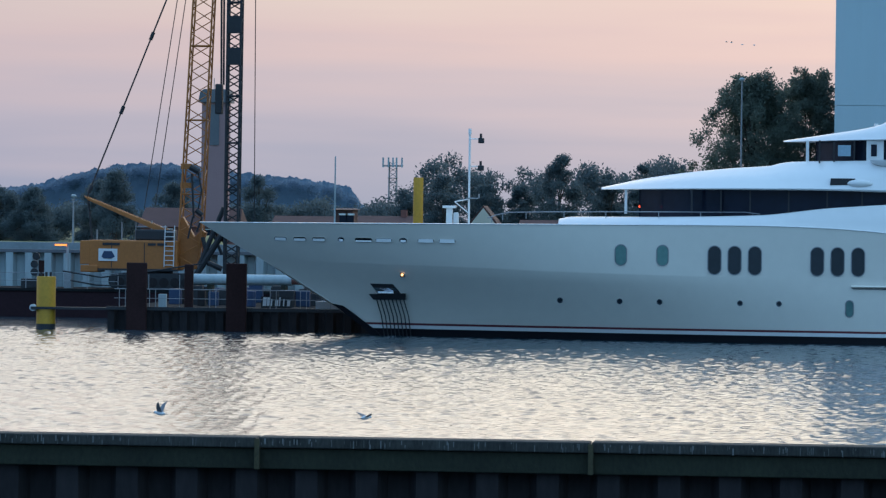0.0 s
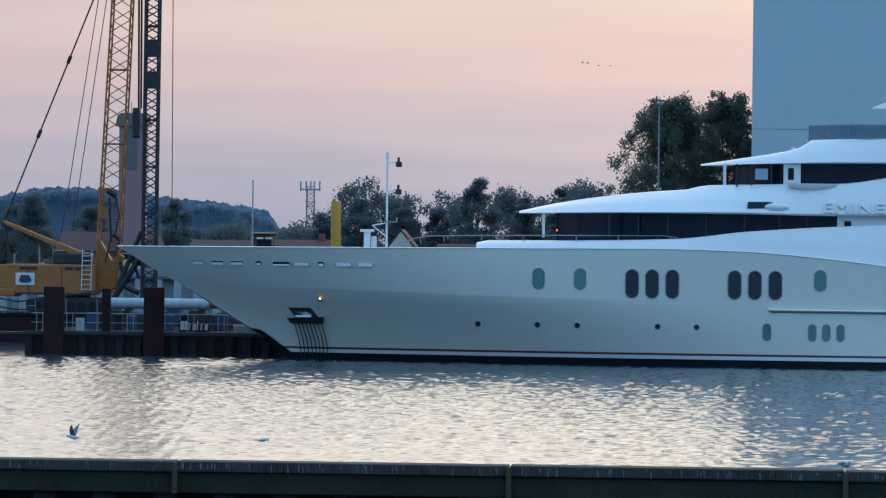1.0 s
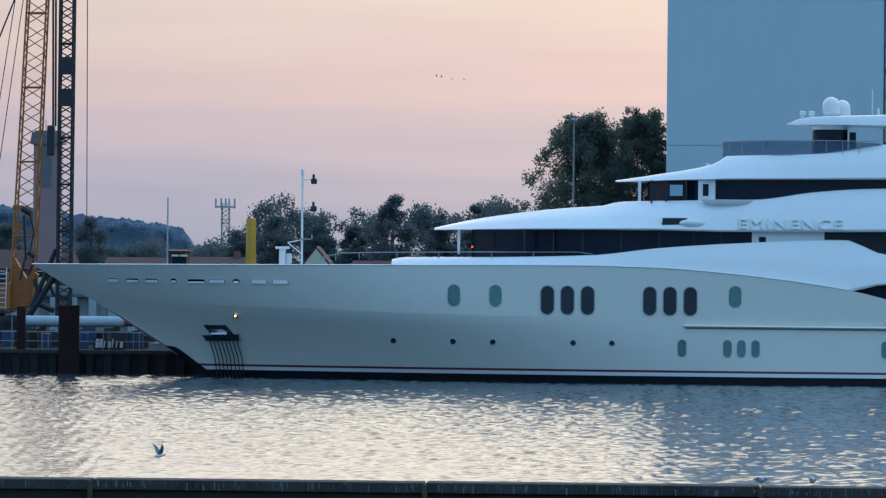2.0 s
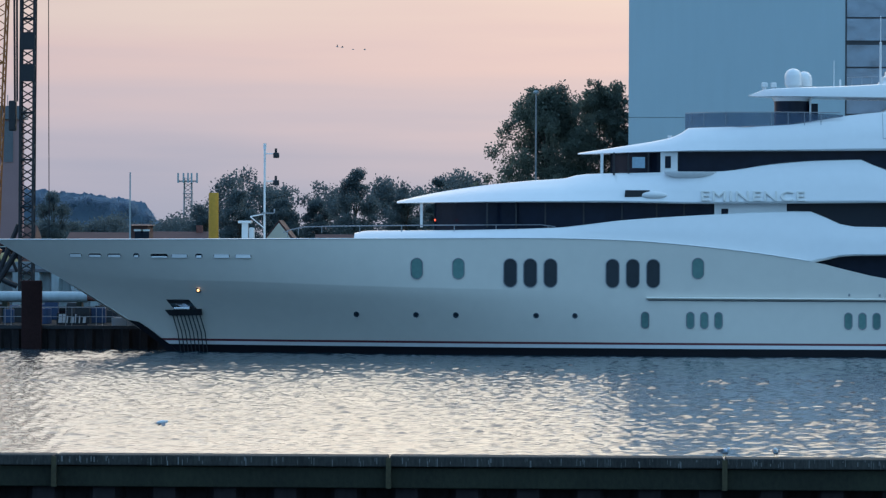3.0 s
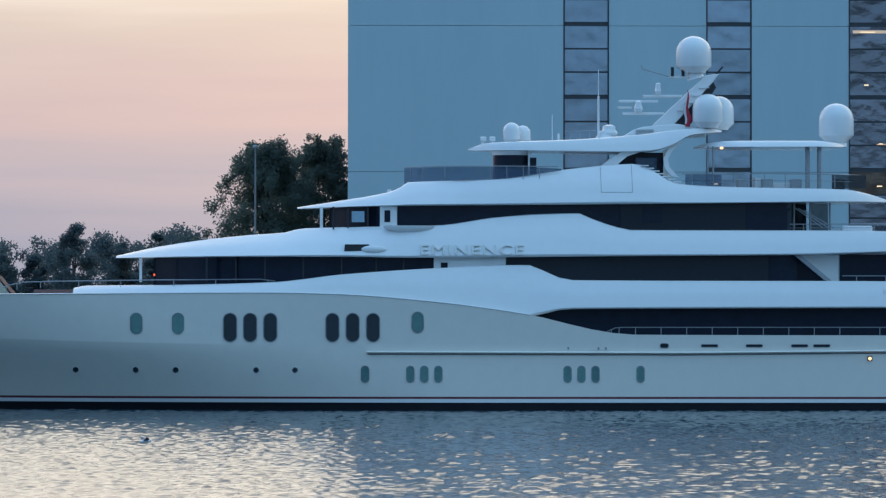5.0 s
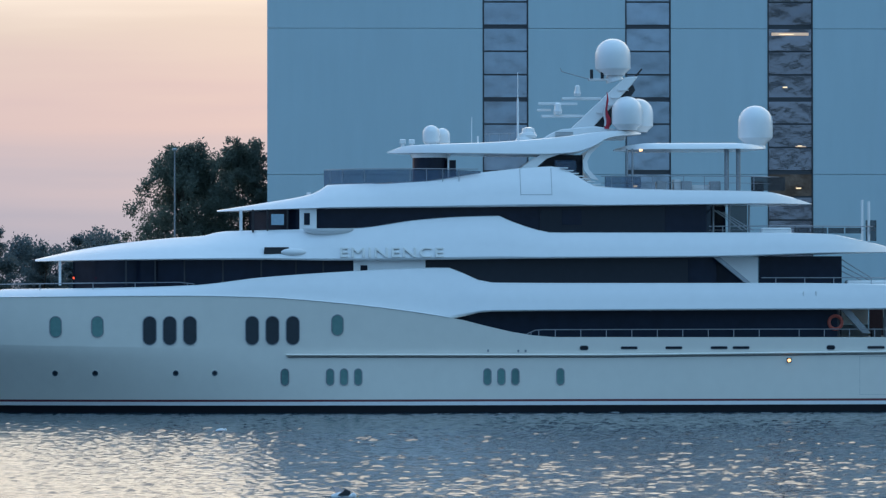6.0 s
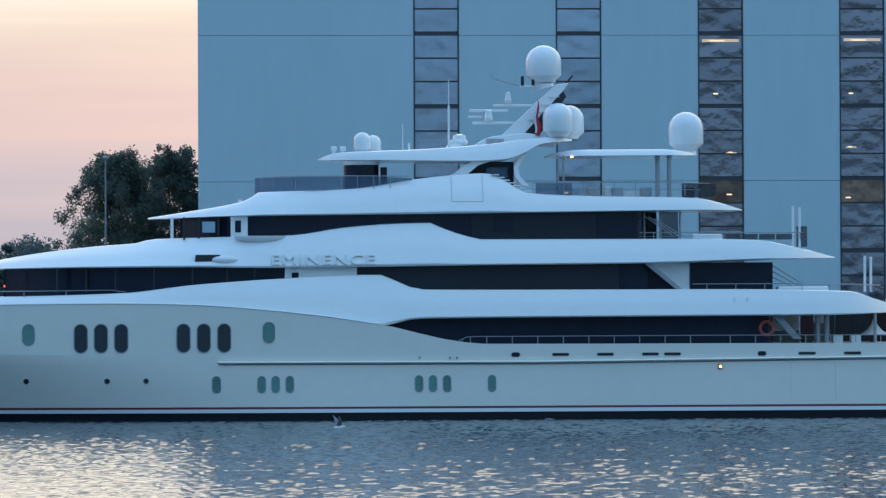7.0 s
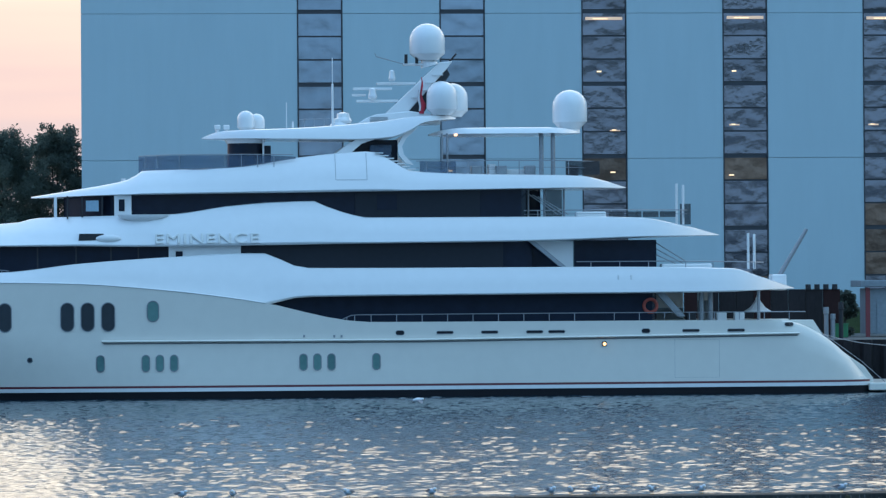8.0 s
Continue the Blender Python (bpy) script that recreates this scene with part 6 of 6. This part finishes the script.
def cottage(x, y, z0, w, d, wall_h, roof_h, wall, label, chimney=True, gable_front=False):
    c = thing("house", x, y, z0, label, "house", "far houses")
    part("wall", boxed(x - w / 2, x + w / 2, y, y + d, z0, z0 + wall_h), wall, c)
    bm = bmesh.new()
    if gable_front:
        prism(bm, [(x - w / 2 - 0.25, z0 + wall_h), (x + w / 2 + 0.25, z0 + wall_h), (x, z0 + wall_h + roof_h)], y + 0.05, y + d)
        part("gable", prism(bmesh.new(), [(x - w / 2, z0 + wall_h), (x + w / 2, z0 + wall_h), (x, z0 + wall_h + roof_h - 0.25)], y - 0.02, y + 0.06), wall, c)
    else:
        vs = [bm.verts.new(p) for p in ((x - w / 2 - .3, y - .3, z0 + wall_h), (x + w / 2 + .3, y - .3, z0 + wall_h), (x + w / 2 + .3, y + d + .3, z0 + wall_h), (x - w / 2 - .3, y + d + .3, z0 + wall_h),
                                        (x - w / 2 - .1, y + d / 2, z0 + wall_h + roof_h), (x + w / 2 + .1, y + d / 2, z0 + wall_h + roof_h))]
        for f in ((0, 1, 5, 4), (2, 3, 4, 5), (0, 4, 3), (1, 2, 5), (0, 3, 2, 1)):
            bm.faces.new([vs[i] for i in f])
    part("roof", bm, ROOF_RED, c, "red tiled roof")
    if chimney:
        part("chimney", boxed(x + w * 0.2, x + w * 0.2 + 0.6, y + d / 2 - 0.3, y + d / 2 + 0.3, z0 + wall_h, z0 + wall_h + roof_h + 0.6), BRICK, c)
    for k in range(2):
        wx = x - w * 0.25 + k * w * 0.4
        wi = part("window", boxed(wx, wx + 0.7, y - 0.06, y, z0 + wall_h * 0.45, z0 + wall_h * 0.85), DARK_GLASS, c)
        part("frame", boxed(wx - 0.06, wx + 0.76, y - 0.08, y - 0.02, z0 + wall_h * 0.85, z0 + wall_h * 0.9), WHITE, wi)


cottage(-57.5, 420, 4.3, 9, 7, 1.6, 1.8, BRICK, "low brick house with a red tiled roof")
cottage(-46.8, 425, 4.3, 7, 7, 1.4, 1.4, BRICK, "low brick house with a wide red roof", chimney=False)
cottage(-42.7, 418, 4.3, 1.6, 5, 3.4, 0.15, ROOF_RED, "tall square brick building behind the bow", chimney=False)
cottage(-39.5, 425, 4.3, 6, 7, 1.5, 1.4, BRICK, "low red roofed house under trees")
cottage(-30.2, 425, 4.3, 2.9, 6, 1.9, 2.1, RENDER_WALL, "pale gabled house with dark red roof", chimney=False, gable_front=True)
cottage(-24, 428, 4.3, 6, 6, 1.2, 1.5, BRICK, "low red roofed house behind the foredeck", chimney=False)
tower = thing("brick_tower", -55.2, 420, 4.3, "square brick tower with a slate cap", "tower")
part("shaft", boxed(-56.4, -54.0, 420, 422.4, 4.3, 17.8), TOWER_BRICK, tower, "red brick shaft")
part("niche", boxed(-55.6, -54.75, 419.93, 420.0, 13.6, 17.4), SLATE, tower, "tall recessed window strip")
part("cap", prism(bmesh.new(), [(-56.75, 17.6), (-53.65, 17.6), (-53.85, 18.7), (-54.2, 18.85), (-56.2, 18.85), (-56.55, 18.6)], 419.7, 422.7, bevel=0.03), SLATE, tower, "grey slate cap")
part("vane", rodded((-55.4, 421, 18.8), (-55.4, 421, 19.9), 0.04), STEEL, tower)
ant = thing("antenna_tower", -45.65, 500, 4.4, "slim grey lattice antenna tower", "tower")
lattice("frame", (-45.65, 500, 4.4), (-45.65, 500, 13.4), 0.95, 0.8, 16, 0.06, STEEL, "grey lattice frame", ant)
for _z in (12.9, 13.0, 11.6):
    part("platform", boxed(-46.75 if _z > 12 else -46.2, -44.55 if _z > 12 else -45.1, 499.4, 500.6, _z, _z + 0.07), STEEL, ant)
for _x in (-46.7, -46.1, -45.6, -45.2, -44.6):
    part("antenna_panel", boxed(_x - 0.09, _x + 0.09, 499.3, 499.5, 12.8, 13.9), PALE_PILE, ant)
fp = thing("flag_pole", -30.9, 300, 4.3, "bare white flag pole behind the wall", "pole")
part("pole", rodded((-31.05, 298, 1.15), (-31.05, 298, 10.75), 0.07, 0.045), PALE_PILE, fp)

# ---- birds on the wing ----
gull_a, wings_a = gull(0, 0, 0, False, 0.8, label="gull flying low over the basin")
gull_b, wings_b = gull(0, 0, 0, False, 0.85, label="gull flapping just above the water")
gull_c, wings_c = gull(0, 0, 0, False, 1.0, label="gull passing close before the camera")
flock = [gull(0, 0, 0, False, 1.1, name="wild_goose", label="dark goose far off in a small flock") for _ in range(4)]


def motions():
    # the water drifts slowly past
    walk(water, [(0.0, pose(0, 120, 0)), (4.0, pose(0.5, 119.5, 0)), (8.0, pose(1.0, 119.0, 0))])
    # low gull that crosses the basin
    a = [(0, -12.09, 0.73), (0.4, -12.41, 0.78), (0.8, -12.63, 0.79), (1.2, -12.73, 0.76), (1.6, -13.06, 0.8), (2.0, -13.19, 0.82), (2.2, -13.2, 0.92), (3.3, -11.2, 1.17),
         (3.6, -10.11, 1.57), (4, -8.86, 1.92), (4.4, -7.52, 2.02), (4.8, -5.64, 2.03), (5.2, -4.01, 2.19), (6.3, 0.98, 2.55), (6.5, 2.01, 2.6), (7, 4.65, 2.75), (7.4, 6.86, 2.7), (7.8, 8.86, 2.82), (8, 10.06, 2.88)]
    walk(gull_a, [(t, pose(x, 125, z, 0, -5, 35 if t < 2.1 else 15)) for t, x, z in a])
    b = [(0, -17.85, 0.76), (0.8, -17.95, 0.77), (1.6, -18.27, 0.83), (3, -22, 1.5), (8, -60, 8)]
    walk(gull_b, [(t, pose(x, 125, z, 0, -5, 165)) for t, x, z in b])
    c = [(0, -24, 0.4), (6.0, 1.6, 3.0), (6.3, 2.43, 3.14), (6.5, 2.5, 3.08), (6.8, 2.88, 3.0), (8, 6, 1.8)]
    walk(gull_c, [(t, pose(x, 70, z, 0, 0, 10)) for t, x, z in c])
    for g, (dx, dz) in zip([f[0] for f in flock], ((0, 0), (1.9, -0.35), (4.0, -0.4), (-0.9, 0.1))):
        walk(g, [(t, pose(-13.2 + dx - 10.83 * t, 800, 39.7 + dz + 0.45 * t, 0, 0, 180)) for t in (0.0, 4.0, 8.0)])
    for n, wings in enumerate((wings_a, wings_b, wings_c, *[f[1] for f in flock])):
        rate = (2.6, 3.1, 2.2, 2.0, 2.1, 1.9, 2.05)[n]
        for wing_ob, sy in wings:
            walk(wing_ob, [(k * 0.1, pose(0, 0, 0, sy * (18 + 34 * math.sin(6.283 * rate * k * 0.1 + n)), 0, 0)) for k in range(81)])


motions()
